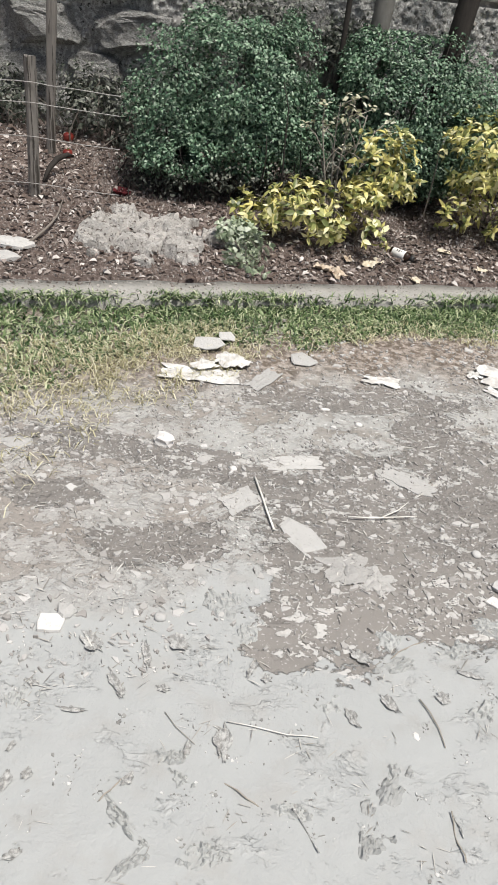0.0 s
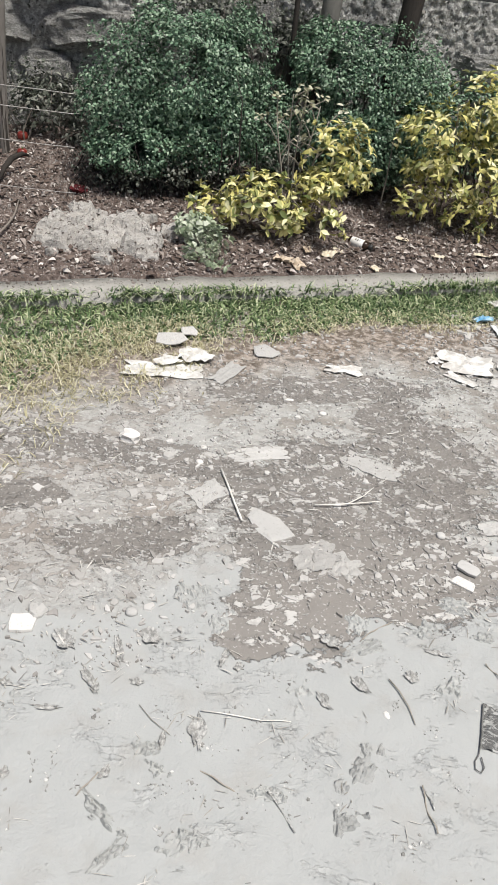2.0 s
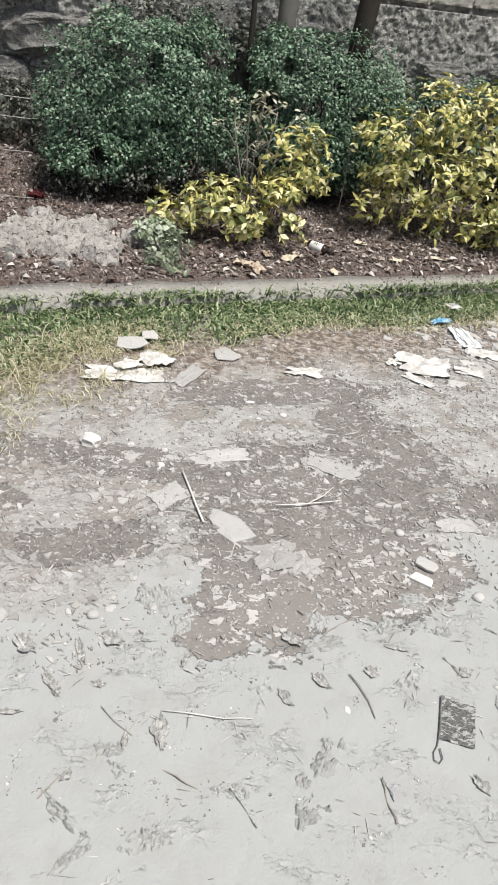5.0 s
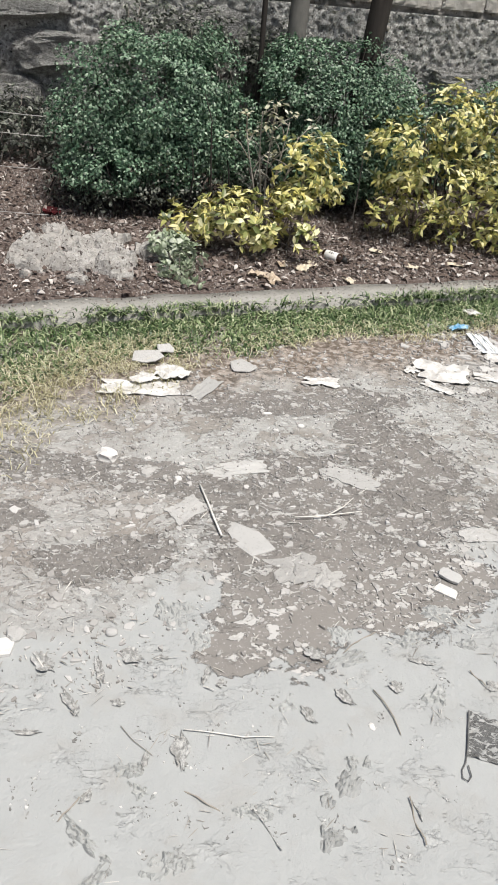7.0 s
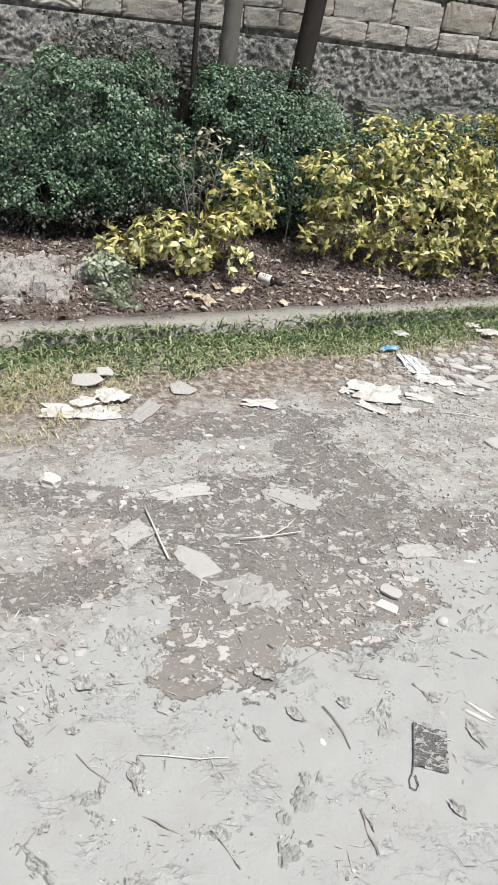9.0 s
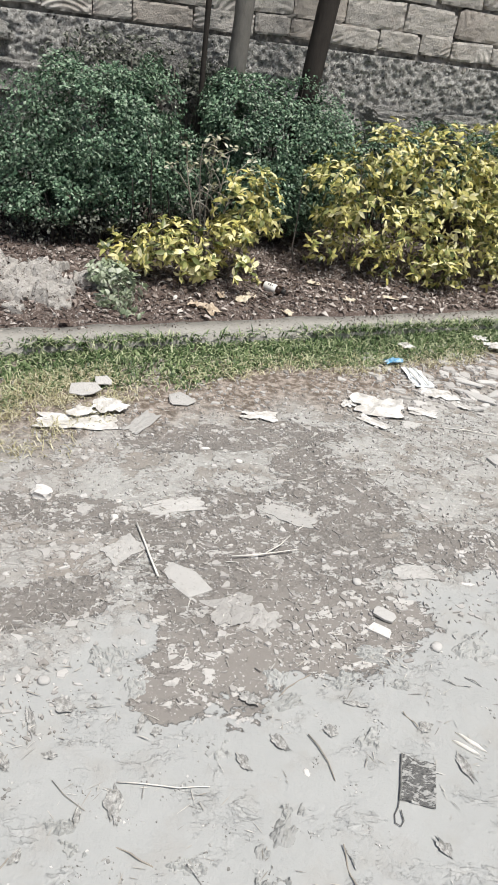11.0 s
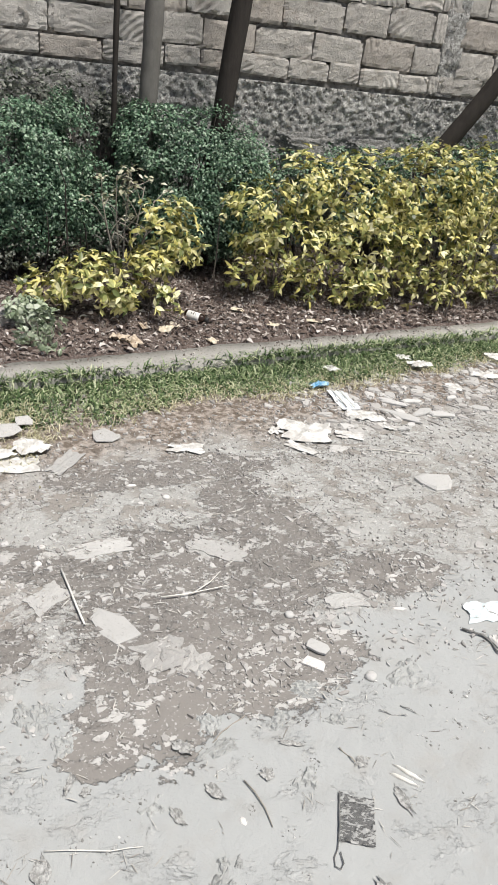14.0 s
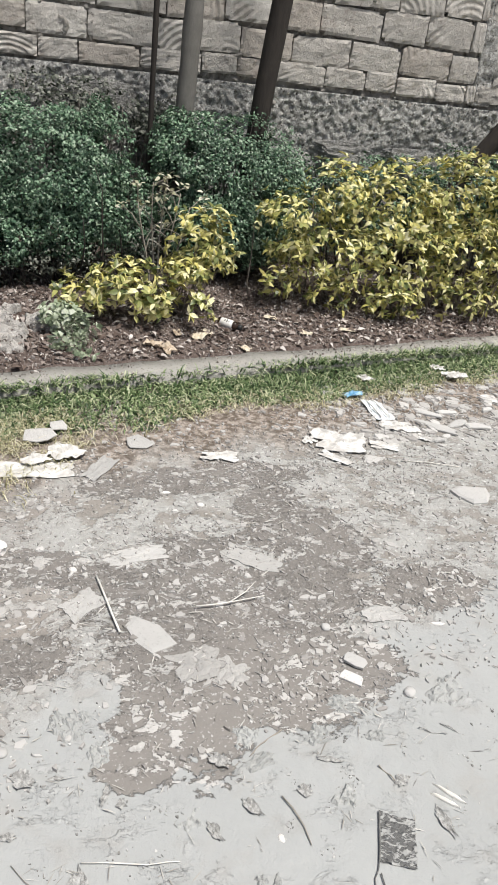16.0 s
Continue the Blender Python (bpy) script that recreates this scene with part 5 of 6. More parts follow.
# discarded white and blue mask
BLUE = make_plain("blue_plastic", (0.12, 0.36, 0.58), (0.46, 0.62, 0.74), 60, 0.5)
face_mask = empty("face_mask", pose(1.137, 2.715, on_dirt(1.137, 2.715)), "folded white and pale blue disposable mask on the dirt", "face mask")
ob = part("cloth", sheet_bm(0.075, 0.17, 91, 0.012, 11, 0.002, ragged=0.03), make_plain("mask_cloth", (0.72, 0.75, 0.77), (0.78, 0.8, 0.81), 20, 0.8), face_mask)
ob.matrix_basis = pose(0, 0, 0.003, 0, 0, 4)
for dx in (-0.018, 0.012):
    part("pleat", tube([(dx - 0.004, 0.075, 0.016), (dx, 0, 0.018), (dx + 0.006, -0.075, 0.015)], 0.0022, 6), PAPER, face_mask)
part("ear_loop", tube([(-0.03, -0.07, 0.008), (-0.07, -0.085, 0.006), (-0.10, -0.06, 0.005), (-0.085, -0.03, 0.005), (-0.035, -0.04, 0.008)], 0.002, 6), PAPER, face_mask, "white elastic loop")
thing("plastic_scrap", sheet_bm(0.085, 0.035, 95, 0.014, 14, 0.001, ragged=0.45), BLUE, pose(1.08, 2.838, 0.014, 0, 0, 12), "crumpled blue plastic scrap at the grass edge", "plastic scrap")
# dusty net pouch with a cord
pn = Nodes("dusty_black_net", 0.85, 0.3)
net = pn.step(pn.noise(60, 5, 0.7, pn.mapped((0, 0, 0), (0, 0, radians(35)), (0.5, 1.6, 1), "POINT"), 1.2), 0.48, 0.54)
POUCH = pn.done(pn.mix(net, (0.14, 0.14, 0.138), (0.40, 0.40, 0.39)), pn.bump(net, 0.8, 0.003))
CORD = make_plain("grey_cord", (0.13, 0.13, 0.125), (0.22, 0.215, 0.21), 90)
pouch = empty("pouch", pose(0.520, 0.970, on_dirt(0.52, 0.97), 0, 0, -20), "flat dusty black net pouch trodden into the dirt", "pouch")
part("bag", sheet_bm(0.066, 0.098, 97, 0.008, 16, 0.0015, ragged=0.05), POUCH, pouch)
part("seam", tube([(-0.033, 0.052, 0.006), (-0.0335, 0.02, 0.006), (-0.033, -0.02, 0.006), (-0.034, -0.05, 0.005)], 0.0018, 6), CORD, pouch)
part("cord_loop", tube([(-0.034, -0.046, 0.005), (-0.036, -0.066, 0.004), (-0.042, -0.082, 0.003), (-0.040, -0.098, 0.003), (-0.030, -0.102, 0.003), (-0.025, -0.09, 0.003), (-0.031, -0.07, 0.004)], 0.0012, 6), CORD, pouch, "grey cord loop")
# wood chip, twigs, dark leaf
for x, y, w, a, k in ((0.662, 1.052, 0.072, -47, 44), (0.647, 1.040, 0.060, -41, 45)):
    thing("wood_chip", flake_bm(w, 0.009, 0.006, k, 7, 0.12), STRAW_WOOD, pose(x, y, on_dirt(x, y), 0, 0, a), "split pale wood chip on the dirt", "wood chip", "wood chips")
thing("fallen_twig", tube([(0.331, 1.085, 0.006), (0.345, 1.055, 0.008), (0.356, 1.02, 0.007), (0.360, 0.982, 0.005)], [0.0013, 0.0015, 0.0013, 0.001], 6), PALE_STEM, Matrix.Identity(4), "short curved brown twig on the dirt", "twig", "ground twigs", smooth=True)
thing("fallen_twig", tube([(-0.040, 1.004, 0.006), (0.0, 0.998, 0.007), (0.02, 0.995, 0.006), (0.07, 0.985, 0.006), (0.105, 0.986, 0.005), (0.125, 0.984, 0.005)], [0.0013, 0.0010, 0.0015, 0.0010, 0.0012, 0.0008], 6), STRAW_WOOD, Matrix.Identity(4), "thin pale grass stalk on the dirt", "twig", "ground twigs", smooth=True)
thing("fallen_twig", tube([(-0.153, 1.016, 0.004), (-0.13, 0.985, 0.005), (-0.095, 0.954, 0.004)], [0.0007, 0.0008, 0.0006], 5), PALE_STEM, Matrix.Identity(4), "thin dark grass stalk on the dirt", "twig", "ground twigs", smooth=True)
thing("fallen_twig", tube([(1.08, 2.322, 0.006), (1.18, 2.308, 0.007), (1.28, 2.279, 0.005)], [0.0022, 0.002, 0.0014], 5), STRAW_WOOD, Matrix.Identity(4), "thin pale grass stalk on the dirt", "twig", "ground twigs", smooth=True)


def shrivelled(w, d, seed):
    """A crumpled leaf, drawn to a point at both ends, its rim curled up and torn."""
    bm = sheet_bm(w, d, seed, 0.005, 15, 0.0007, ragged=0.75)
    for v in bm.verts:
        f = min(max(v.co.y / d + 0.5, 0), 1)
        half = 0.25 + 0.95 * math.sin(math.pi * (0.12 + 0.8 * f)) ** 1.2
        v.co.z = 0.6 * v.co.z + 0.10 * w * (2 * v.co.x / w) ** 2 + 0.004 * abs(float(fbm(v.co.x * 160, v.co.y * 160, seed, 2, seed)))
        v.co.x *= half
    return bm


def mud_heap(w, d, h, seed, nx=34, ny=26):
    """A trodden lump of drying clay: broken outline, crests and pits, falling away to the ground."""
    X, Y = np.meshgrid(np.linspace(-0.5, 0.5, nx), np.linspace(-0.5, 0.5, ny), indexing="ij")
    reach = np.sqrt((X * 2) ** 2 + (Y * 2) ** 2) + 1.5 * fbm(X * 5 + seed, Y * 4, 0, 4, seed)
    top = np.clip((0.72 - reach) * 4, 0, 1)
    crest = np.clip(1 - np.abs(fbm(X * 7 + seed, Y * 5, 0, 3, seed + 4)) * 9, 0, 1)
    Z = -0.004 + top * (0.005 + h * crest + h * 0.8 * fbm(X * 14, Y * 11, 0, 3, seed + 2))
    V = np.stack([X * w, Y * d, Z], -1).reshape(-1, 3)
    a = (np.arange(nx - 1)[:, None] * ny + np.arange(ny - 1)[None]).ravel()
    return big_mesh("mud_heap", V, np.stack([a, a + ny, a + ny + 1, a + 1], 1), HEAP)


HEAP = make_stone("trodden_clay", (0.35, 0.355, 0.345), (0.44, 0.445, 0.437), (0.29, 0.287, 0.275), 5.0, bump=0.8)
near_leaves = [(-0.047, 0.965, 0.075, 0.024, 94), (-0.14, 1.18, 0.055, 0.043, -34), (-0.082, 1.175, 0.034, 0.012, 0), (-0.2, 1.141, 0.073, 0.019, -76), (-0.161, 1.068, 0.026, 0.022, 0), (0.007, 1.13, 0.044, 0.019, 74), (0.034, 1.108, 0.025, 0.02, 67),
               (0.192, 1.031, 0.043, 0.023, -63), (0.27, 1.071, 0.05, 0.026, -56), (0.227, 1.18, 0.049, 0.041, -45), (0.45, 1.155, 0.055, 0.02, -16), (0.578, 1.089, 0.039, 0.029, 27), (0.378, 1.09, 0.034, 0.033, -27), (0.627, 0.998, 0.066, 0.027, -81)]
side_leaves = [(0.523, 0.84, 0.041, 0.026, -68), (-0.202, 0.882, 0.031, 0.024, 63), (-0.107, 0.946, 0.039, 0.015, 79), (-0.238, 1.054, 0.03, 0.019, 90), (-0.308, 1.166, 0.067, 0.048, -45), (-0.248, 1.068, 0.064, 0.024, -56),
               (-0.321, 1.009, 0.053, 0.018, 0), (-0.401, 1.062, 0.032, 0.016, -18), (-0.405, 0.929, 0.023, 0.015, 68), (-0.369, 0.879, 0.026, 0.019, 81), (-0.399, 0.865, 0.038, 0.024, 90), (-0.36, 0.745, 0.034, 0.018, 27)]
for k, (x, y, length, w, a) in enumerate(near_leaves + side_leaves):
    thing("dead_leaf", shrivelled(w * (0.95 if k == 0 else 0.66), length * 0.85, 20 + k), SHRED, pose(x, y, on_dirt(x, y) + 0.001, 0, 0, a - 90), "shrivelled dark grey leaf stuck to the dirt" if k == 0 else "torn grey scrap of leaf trodden into the clay", "dead leaf", "trodden leaves", smooth=False)
near_heaps = [(0.154, 1.053, 0.074, 0.038, 40), (0.28, 1.225, 0.076, 0.054, 54), (0.439, 1.218, 0.049, 0.051, -45), (0.316, 1.169, 0.102, 0.031, 16), (0.536, 1.282, 0.106, 0.039, -23), (0.774, 1.306, 0.116, 0.071, 22), (0.454, 1.073, 0.049, 0.053, -39),
              (0.254, 0.924, 0.041, 0.03, 51), (0.075, 0.844, 0.062, 0.029, -9), (-0.053, 1.302, 0.077, 0.084, 27), (0.007, 1.219, 0.072, 0.05, 60)]
side_heaps = [(-0.134, 0.928, 0.058, 0.028, 11), (0.56, 1.201, 0.061, 0.03, 0), (-0.416, 1.029, 0.065, 0.051, 22), (-0.199, 0.813, 0.093, 0.029, -45), (-0.066, 0.76, 0.071, 0.039, 11), (0.244, 0.888, 0.099, 0.043, 45), (-0.183, 0.746, 0.07, 0.022, 37),
              (0.202, 0.796, 0.058, 0.048, -11), (-0.115, 0.886, 0.044, 0.024, -31)]
for k, (x, y, w, d, a) in enumerate(near_heaps + side_heaps):
    ob = tagged(part("mud_lump", mud_heap(w * 1.5, d * 1.6, 0.007, 60 + k), HEAP, None), "ridged lump of half-dried grey clay", "mud lump", "mud lumps")
    ob.matrix_world = pose(x, y, on_dirt(x, y), 0, 0, a)
for k, (x, y, length, a) in enumerate(((0.329, 1.211, 0.097, 30), (0.693, 1.198, 0.06, -27), (0.553, 1.11, 0.043, -63), (0.35, 0.834, 0.039, -79), (-0.018, 0.873, 0.085, -31), (0.739, 1.2, 0.054, -45), (-0.229, 0.859, 0.051, 53), (0.092, 0.811, 0.081, -59), (0.344, 0.816, 0.084, -90))):
    pts = [(length * (f - 0.5), length * 0.22 * float(fbm(f * 2.2, k * 3.1, 0, 2, k)), 0.003 + 0.003 * math.sin(f * 7 + k)) for f in np.linspace(0, 1, 9)]
    thing("fallen_twig", tube(pts, [0.0009 + 0.0007 * abs(math.sin(i * 1.9 + k)) for i in range(9)], 6), SHRED if k % 2 else PALE_STEM, pose(x, y, on_dirt(x, y), 0, 0, a), "thin knotted twig pressed into the clay", "twig", "ground twigs", smooth=True)

# long pale shards beside the verge
for k, (x, y, w, d, a) in enumerate(((1.337, 2.575, 0.20, 0.055, -48), (1.351, 2.688, 0.17, 0.045, -42), (1.425, 2.60, 0.12, 0.05, 25), (1.50, 2.585, 0.12, 0.05, -20), (1.703, 2.631, 0.10, 0.045, -40), (1.43, 2.70, 0.09, 0.04, -10), (1.29, 2.47, 0.06, 0.035, 0), (1.62, 2.72, 0.07, 0.03, 20))):
    thing("stone_shard", flake_bm(w * 0.85, d * 0.75, 0.010, 140 + k, 9, 0.3, 0.1), PALE_CRUST, pose(x, y, on_dirt(x, y) + 0.004, 6, -4, a), "long thin shard of pale broken stone", "stone shard", "stone shards")
# torn plastic sheet and a discarded strap
THIN_PLASTIC = make_plain("pale_blue_plastic", (0.60, 0.68, 0.70), (0.76, 0.79, 0.79), 30, 0.4)
thing("plastic_sheet", sheet_bm(0.12, 0.075, 171, 0.006, 18, 0.0008, ragged=0.3), THIN_PLASTIC, pose(1.085, 1.475, on_dirt(1.085, 1.475) + 0.002, 0, 0, -8), "torn pale blue plastic sheet lying on the dirt", "plastic sheet", "plastic litter")
strap = empty("strap", pose(1.03, 1.36, on_dirt(1.03, 1.36)), "dark cord with a strip of white webbing on the dirt", "strap")
part("cord", tube([(-0.05, 0.065, 0.004), (-0.028, 0.048, 0.006), (-0.008, 0.036, 0.005), (0.002, 0.012, 0.004), (0.0, -0.02, 0.005), (0.012, -0.05, 0.004)], [0.0035, 0.0028, 0.003, 0.0026, 0.0026, 0.002], 7), CORD, strap, smooth=True)
web = part("webbing", sheet_bm(0.022, 0.085, 173, 0.005, 10, 0.0012, ragged=0.15), PAPER, strap, "white webbing strip")
web.matrix_basis = pose(0.022, -0.012, 0.002, 0, 0, 8)


# ---- scattered stuff: crumbs, grit, plant bits, grass, dead leaves ----
def chip_arrays(P, size, height, seed, sides=6, slim=0.4):
    """Flat broken chips: a rim on the ground, an inset top and a crown point."""
    r = np.random.default_rng(seed)
    n = len(P)
    a = (np.arange(sides)[None] + r.uniform(-0.3, 0.3, (n, sides))) * (2 * np.pi / sides)
    s = size[:, None] * 0.5 * r.uniform(0.5, 1.35, (n, sides))
    long = r.uniform(slim, 1.0, (n, 1)) ** 1.3
    turn = r.uniform(0, 2 * np.pi, (n, 1))
    x, y = np.cos(a) * s, np.sin(a) * s * long
    x, y = x * np.cos(turn) - y * np.sin(turn), x * np.sin(turn) + y * np.cos(turn)
    rim = np.stack([P[:, :1] + x, P[:, 1:2] + y, P[:, 2:] - 0.002 + 0 * x], -1)
    top = np.stack([P[:, :1] + x * 0.82, P[:, 1:2] + y * 0.82, P[:, 2:] + height[:, None] * r.uniform(0.7, 1.15, (n, sides))], -1)
    mid = np.stack([P[:, 0], P[:, 1], P[:, 2] + height * 1.1], -1)[:, None]
    V = np.concatenate([rim, top, mid], 1).reshape(-1, 3)
    k = (np.arange(n) * (2 * sides + 1))[:, None]
    F = []
    for j in range(sides):
        m = (j + 1) % sides
        F += [k + [j, m, sides + m], k + [j, sides + m, sides + j], k + [sides + j, sides + m, 2 * sides]]
    return V, np.concatenate(F)


def scatter(count, x0, x1, y0, y1, slope, seed, patch=0.0, scale=4.0):
    """Points on the dirt between two lines that run along the verge; patch thins them by noise."""
    r = np.random.default_rng(seed)
    x = r.uniform(x0, x1, count * 4)
    y = r.uniform(y0, y1, count * 4) + slope * x
    keep = value_noise(x * scale, y * scale, 0, seed) > patch * r.random(count * 4)
    x, y = x[keep][:count], y[keep][:count]
    return np.stack([x, y, ground_z(x, y)], -1)


def stuff(name, V, F, material, label, category):
    return tagged(part(name, big_mesh(name, V, F, material), material, None), label, category, kind="stuff")


r = np.random.default_rng(3)
P = scatter(8000, -1.0, 1.9, 1.15, 2.75, 0.22, 5, 0.95, 6)
stuff("clay_crumbs", *chip_arrays(P, 0.005 + 0.020 * r.random(len(P)) ** 3, 0.0015 + 0.005 * r.random(len(P)), 6, 6, 0.25), CHIPS, "pale crumbs and flakes of dried clay", "clay crumbs")
P = scatter(260, -1.0, 1.9, 1.2, 2.6, 0.22, 25, 0.9, 3)
stuff("clay_flakes", *chip_arrays(P, 0.018 + 0.024 * r.random(len(P)) ** 2, 0.002 + 0.004 * r.random(len(P)), 26, 9), CHIPS, "larger pale flakes of dried clay", "clay flakes")
P = scatter(420, -0.75, 0.85, 1.22, 1.98, 0.08, 27, 0.75, 5)
stuff("clay_flakes", *chip_arrays(P, 0.010 + 0.026 * r.random(len(P)) ** 2, 0.0015 + 0.003 * r.random(len(P)), 28, 8, 0.18), CHIPS, "thin curled flakes of dried clay on the damp dirt", "clay flakes")
P = scatter(1900, -1.1, 2.1, 1.25, 2.9, 0.2, 7, 0.8, 5)
stuff("grit", *chip_arrays(P, 0.003 + 0.006 * r.random(len(P)), 0.001 + 0.003 * r.random(len(P)), 8, 5, 0.2), MARKS, "fine brown and grey grit", "grit")
P = scatter(900, 0.95, 2.1, 2.2, 2.75, 0.22, 9, 0.4, 5)
stuff("rubble", *chip_arrays(P, 0.012 + 0.06 * r.random(len(P)) ** 2.0, 0.003 + 0.005 * r.random(len(P)), 10, 8, 0.18), CHIPS, "pale broken rubble beside the verge", "rubble")


def fibre_arrays(P, length, width, seed, lift=0.004):
    g = np.random.default_rng(seed)
    n = len(P)
    a = g.uniform(0, 2 * np.pi, n)
    D = unit(np.stack([np.cos(a), np.sin(a), g.normal(0, 0.06, n)], -1))
    N = unit(np.stack([g.normal(0, 0.4, n), g.normal(0, 0.4, n), np.ones(n)], -1))
    return leaf_arrays(P + [0, 0, lift], D, N, length, width, 0.3, 0.03)


P = scatter(2600, -1.1, 2.0, 1.1, 2.7, 0.22, 12, 0.85, 4)
stuff("plant_bits", *fibre_arrays(P, 0.010 + 0.035 * r.random(len(P)) ** 2, 0.0015 + 0.002 * r.random(len(P)), 13), BITS, "bits of dry stalk and straw trodden in the dirt", "plant bits")


def clumps(count, each, x0, x1, y0, y1, seed, reach):
    """Small heaps of bits, drawn out along one way."""
    g = np.random.default_rng(seed)
    c = np.stack([g.uniform(x0, x1, count), g.uniform(y0, y1, count)], -1)
    a = g.uniform(0, np.pi, count)
    m = g.integers(each // 2, each * 2, count)
    k = np.repeat(np.arange(count), m)
    along, across = g.normal(0, reach, len(k)), g.normal(0, reach * 0.35, len(k))
    p = c[k] + np.stack([np.cos(a[k]) * along - np.sin(a[k]) * across, np.sin(a[k]) * along + np.cos(a[k]) * across], -1)
    return np.concatenate([p, ground_z(p[:, 0], p[:, 1])[:, None]], 1)


P = clumps(190, 7, -0.7, 1.2, 0.5, 1.35, 51, 0.016)
stuff("trodden_bits", *chip_arrays(P, 0.0025 + 0.008 * r.random(len(P)) ** 2.5, 0.001 + 0.002 * r.random(len(P)), 52, 5, 0.15), MARKS, "crumbs and shreds of leaf stuck to the clay", "plant bits")
P = clumps(90, 4, -0.7, 1.2, 0.5, 1.35, 53, 0.02)
stuff("trodden_stalks", *fibre_arrays(P, 0.008 + 0.035 * r.random(len(P)) ** 2, 0.001 + 0.0014 * r.random(len(P)), 54, 0.003), BITS, "thin stalks trodden into the clay", "plant bits")


def blades(P, length, width, seed, lean=0.9):
    """Bent grass blades of three triangles each."""
    g = np.random.default_rng(seed)
    n = len(P)
    a = g.uniform(0, 2 * np.pi, n)
    out = np.stack([np.cos(a), np.sin(a), np.zeros(n)], -1)
    side = np.stack([-np.sin(a), np.cos(a), np.zeros(n)], -1) * width[:, None] / 2
    k = g.uniform(0.45, 1.0, n)[:, None] * lean
    L = length[:, None]
    mid = P + out * L * 0.35 * k + np.array([0, 0, 1]) * L * 0.5 * (1 - 0.35 * k)
    tip = P + out * L * 0.95 * k + np.array([0, 0, 1]) * L * (1 - 0.85 * k).clip(0.05)
    V = np.stack([P - side, P + side, mid + side * 0.8, mid - side * 0.8, tip], 1).reshape(-1, 3)
    b = (np.arange(n) * 5)[:, None]
    return V, np.concatenate([b + [0, 1, 2], b + [0, 2, 3], b + [3, 2, 4]])


def verge_points(count, lo, hi, seed, power=1.0, x0=-3.2, x1=3.6):
    """Points on the grass verge: lo and hi are shares of the way from the kerb to the dirt."""
    g = np.random.default_rng(seed)
    x = g.uniform(x0, x1, count * 3)
    width = 0.30 - 0.045 * x + np.where(x < -0.1, 0.30 * np.minimum(-0.1 - x, 1.2), 0)
    width = width * (1 + 0.9 * fbm(x * 5, 0 * x, seed * 0.1, 3, 17))
    f = lo + (hi - lo) * g.random(count * 3) ** power
    y = kerb_front(x) + 0.012 - f * width
    keep = value_noise(x * 9, y * 9, 0, 23) + 0.12 - 0.28 * (f - 0.6).clip(0) > f * 0.75 * g.random(count * 3)
    x, y = x[keep][:count], y[keep][:count]
    return np.stack([x, y, ground_z(x, y) - 0.003], -1), f[keep][:count]


P, f = verge_points(31000, -0.05, 1.0, 31, 1.0)
L = (0.032 + 0.055 * r.random(len(P)) ** 1.5) * (1.0 - 0.35 * f.clip(0))
stuff("grass", *blades(P, L, 0.0042 + 0.0048 * r.random(len(P)), 32, 1.18), GRASS, "short trodden green grass along the kerb", "grass")
g = np.random.default_rng(37)
x = g.uniform(-1.5, 2.6, 3600)
x = x[value_noise(x * 7, 0 * x, 0, 38) > 0.6 * g.random(len(x))]
P = np.stack([x, kerb_front(x) + 0.002 + 0.016 * g.random(len(x)) ** 2, np.full(len(x), 0.026)], -1)
stuff("grass", *blades(P, 0.04 + 0.055 * r.random(len(P)), 0.0035 + 0.004 * r.random(len(P)), 39, 1.1), GRASS, "grass leaning over the kerb's edge", "grass")
P, f = verge_points(8300, 0.65, 1.3, 33, 0.9)
stuff("dry_grass", *blades(P, 0.02 + 0.04 * r.random(len(P)), 0.0022 + 0.0025 * r.random(len(P)), 34, 1.12), STRAW, "dry straw-coloured grass at the verge's edge", "dry grass")
P, f = verge_points(14000, 0.5, 2.1, 35, 1.2, -3.2, -0.02)
stuff("dry_grass", *blades(P, 0.02 + 0.05 * r.random(len(P)), 0.0022 + 0.0025 * r.random(len(P)), 36, 1.15), STRAW, "flattened straw-coloured grass where the verge widens", "dry grass")


def bed_points(count, seed, x0=-1.7, x1=2.8, near=0.0):
    g = np.random.default_rng(seed)
    x = g.uniform(x0, x1, count)
    y0 = kerb_back(x) + 0.012
    y = y0 + g.random(count) * (WALL_Y - 0.06 - y0)
    return np.stack([x, y, bed_z(x, y)], -1)


P = bed_points(19000, 41)
n = len(P)
a = r.uniform(0, 2 * np.pi, n)
D = unit(np.stack([np.cos(a), np.sin(a), r.normal(0, 0.25, n)], -1))
N = unit(np.stack([r.normal(0, 0.5, n), r.normal(0, 0.5, n), np.ones(n)], -1))
L = 0.011 + 0.034 * r.random(n) ** 2
stuff("dead_leaf_litter", *leaf_arrays(P + [0, 0, 0.007], D, N, L, L * r.uniform(0.25, 0.6, n), 0.35, 0.2), LITTER_LEAF, "brown and grey dead leaves littering the soil", "leaf litter")
P = bed_points(12000, 43)
stuff("bed_grit", *chip_arrays(P + [0, 0, 0.003], 0.004 + 0.014 * r.random(len(P)) ** 3, 0.003 + 0.005 * r.random(len(P)), 44, 5), GRIT, "crumbs of soil and small pale stones", "grit")

g = np.random.default_rng(61)
x = g.uniform(-1.5, 2.6, 600)
x = x[value_noise(x * 5, 0 * x, 0, 62) > 0.3]
P = np.stack([x, kerb_back(x) - 0.03 - 0.10 * g.random(len(x)) ** 2.2, np.full(len(x), 0.046)], -1)
stuff("kerb_dirt", *chip_arrays(P, 0.004 + 0.016 * g.random(len(x)) ** 2, 0.003 + 0.004 * g.random(len(x)), 63, 5), GRIT, "soil crumbs washed onto the kerb", "grit")

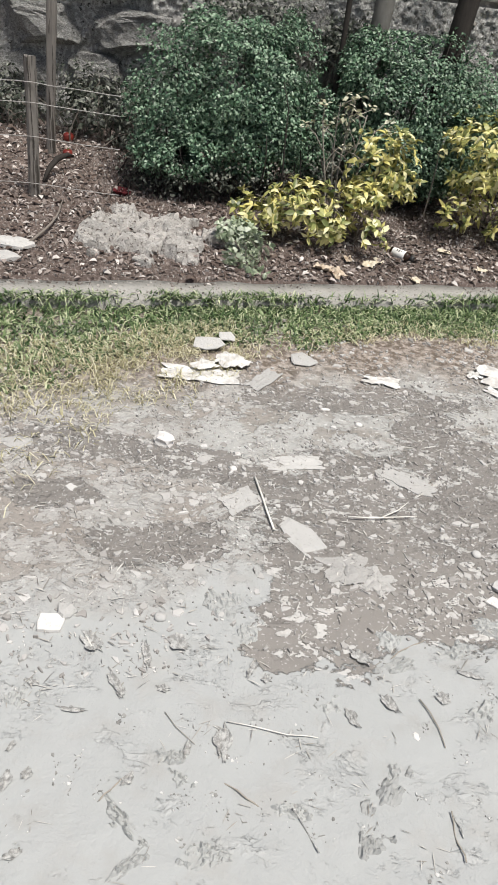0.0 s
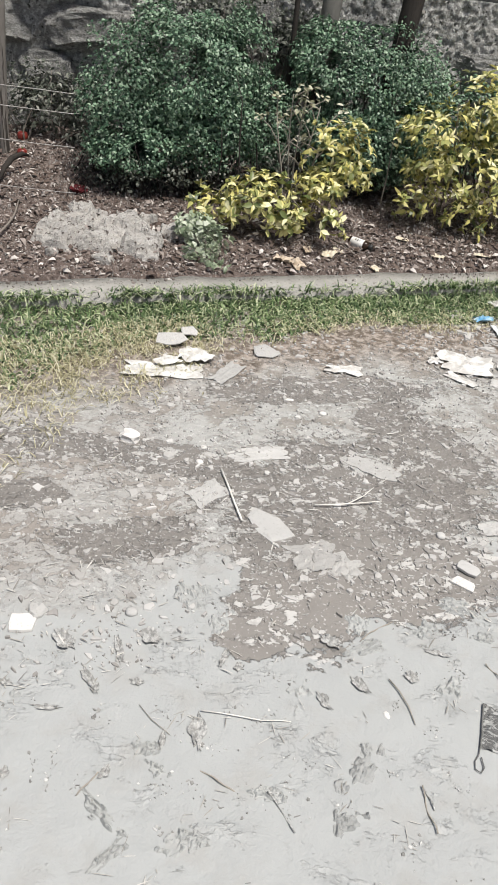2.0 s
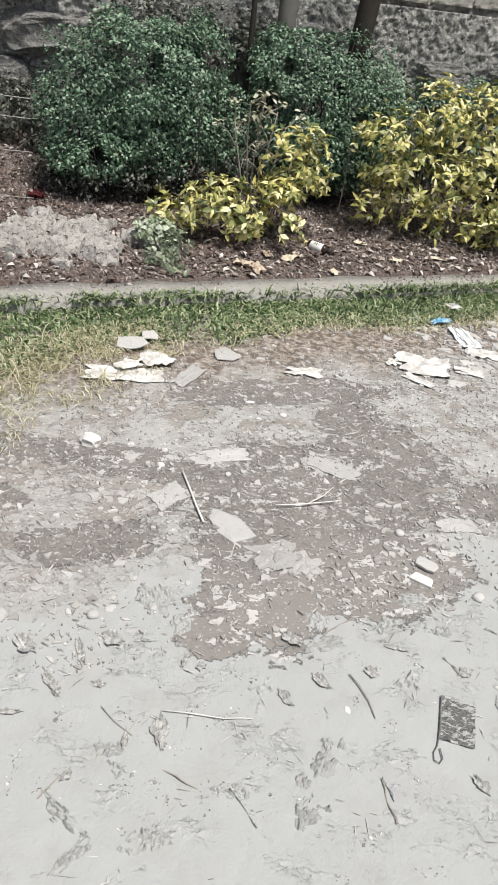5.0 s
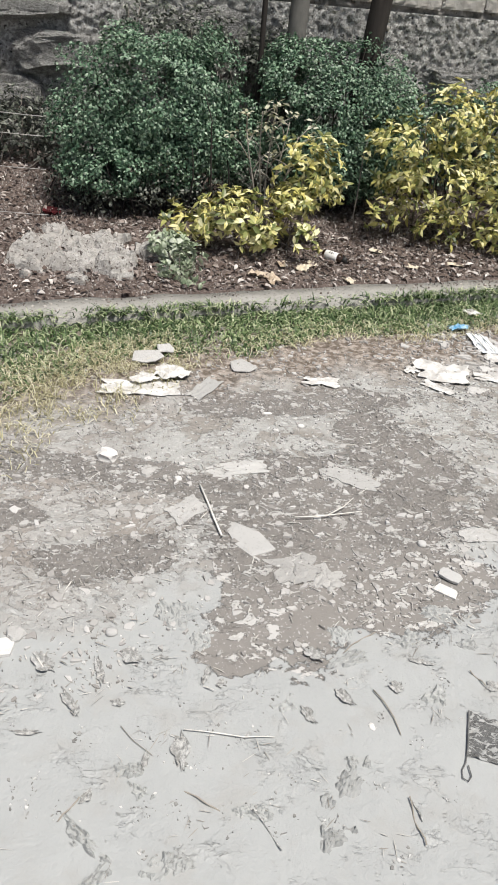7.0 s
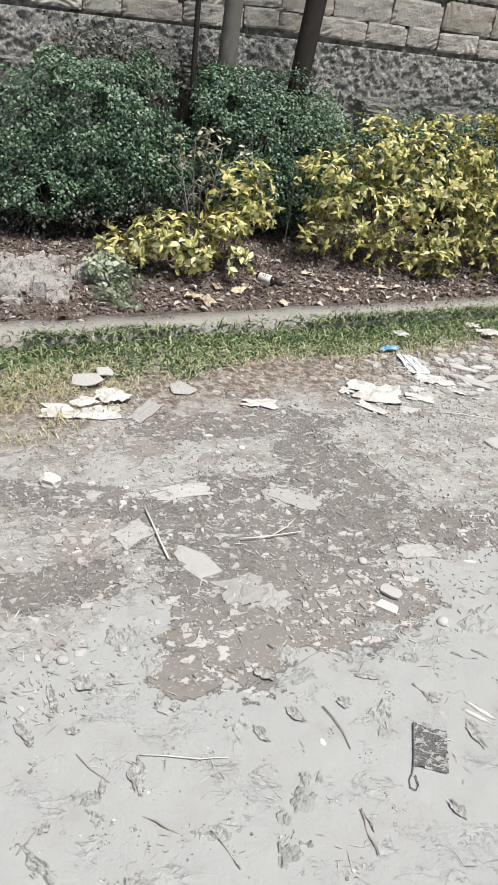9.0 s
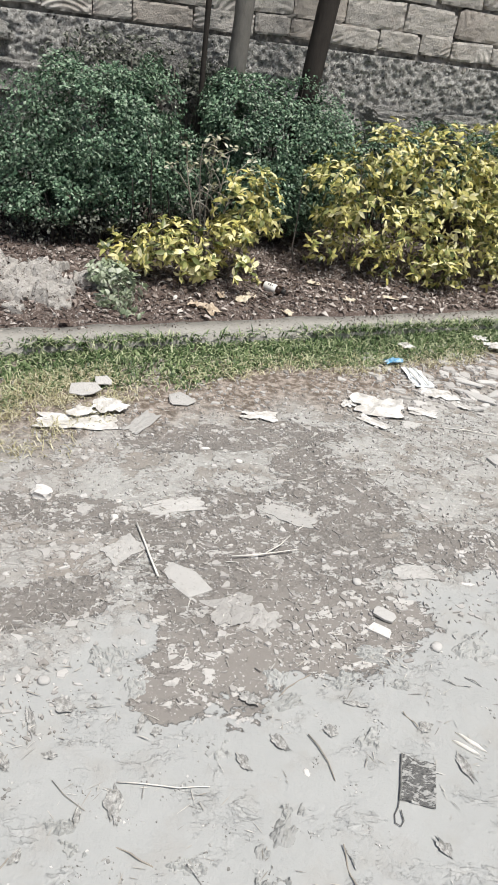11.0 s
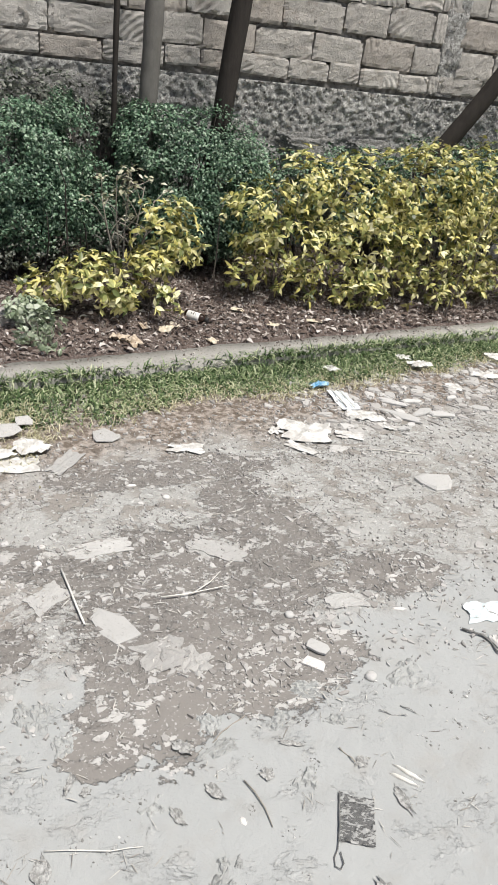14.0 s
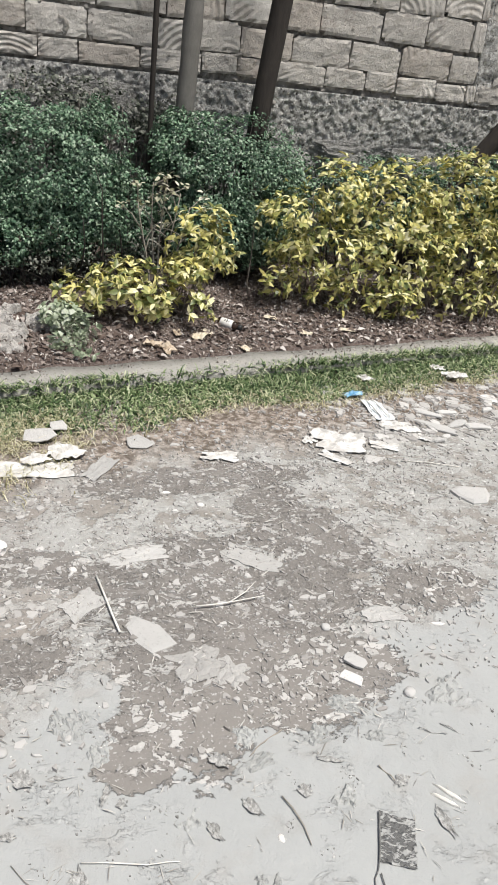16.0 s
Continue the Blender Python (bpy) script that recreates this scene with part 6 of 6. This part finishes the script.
# ---- the wall's stones, laid last ----
wr = random.Random(11)
courses = (1.032, 1.132, 1.272, 1.422, 1.572, 1.73, 1.89, 2.05, 2.21, 2.37)
for row, (z0, z1) in enumerate(zip(courses, courses[1:])):
    x = -4.0 + wr.uniform(0, 0.2)
    while x < 4.8:
        w = wr.uniform(0.19, 0.36)
        if row == 0:
            w *= 0.85
        if x < 2.10 < x + w:
            w = max(2.10 - x, 0.06)
        ob = part("block", blocks[wr.randrange(len(blocks))], BLOCK, wall)
        dz = wr.uniform(-0.010, 0.010)
        h = z1 - z0 - 0.006 + wr.uniform(-0.008, 0.003)
        m = pose(x + w / 2, WALL_Y + 0.075 + wr.uniform(-0.004, 0.007), (z0 + z1) / 2 + dz, wr.uniform(-1, 1), wr.uniform(-2.2, 2.2), wr.uniform(-1.2, 1.2))
        ob.matrix_world = m @ Matrix.Diagonal((w - 0.003, 0.15, h, 1))
        x += w
        if abs(x - 2.10) < 0.004:
            x = 2.20
for x, z, w, h, k in ((-0.67, 0.715, 0.44, 0.21, 1), (-1.10, 0.70, 0.38, 0.2, 3), (-0.75, 0.93, 0.42, 0.19, 5), (-1.2, 0.92, 0.4, 0.2, 2)):
    ob = part("stone", stones[k], RUBBLE, wall)
    ob.matrix_world = pose(x, WALL_Y + 0.0, z, 0, 3, 0) @ Matrix.Diagonal((w, 0.2, h, 1))
for row, z in enumerate((0.31, 0.50, 0.69, 0.87)):
    x = -3.6 + 0.13 * row
    while x < 4.6:
        w = wr.uniform(0.24, 0.44)
        if not (row == 3 and x > 0.0) and not (row >= 2 and -1.55 < x < -0.45) and wr.random() > (0.12 if x < 0 else 0.3):
            h = 0.19 * wr.uniform(0.9, 1.1)
            ob = part("stone", stones[wr.randrange(len(stones))], RUBBLE, wall)
            ob.matrix_world = pose(x + w / 2, WALL_Y + 0.015 + wr.uniform(-0.012, 0.012), z + wr.uniform(-0.015, 0.015), 0, wr.uniform(-6, 6), 0) @ Matrix.Diagonal((w * 0.97, 0.17, h, 1))
        x += w
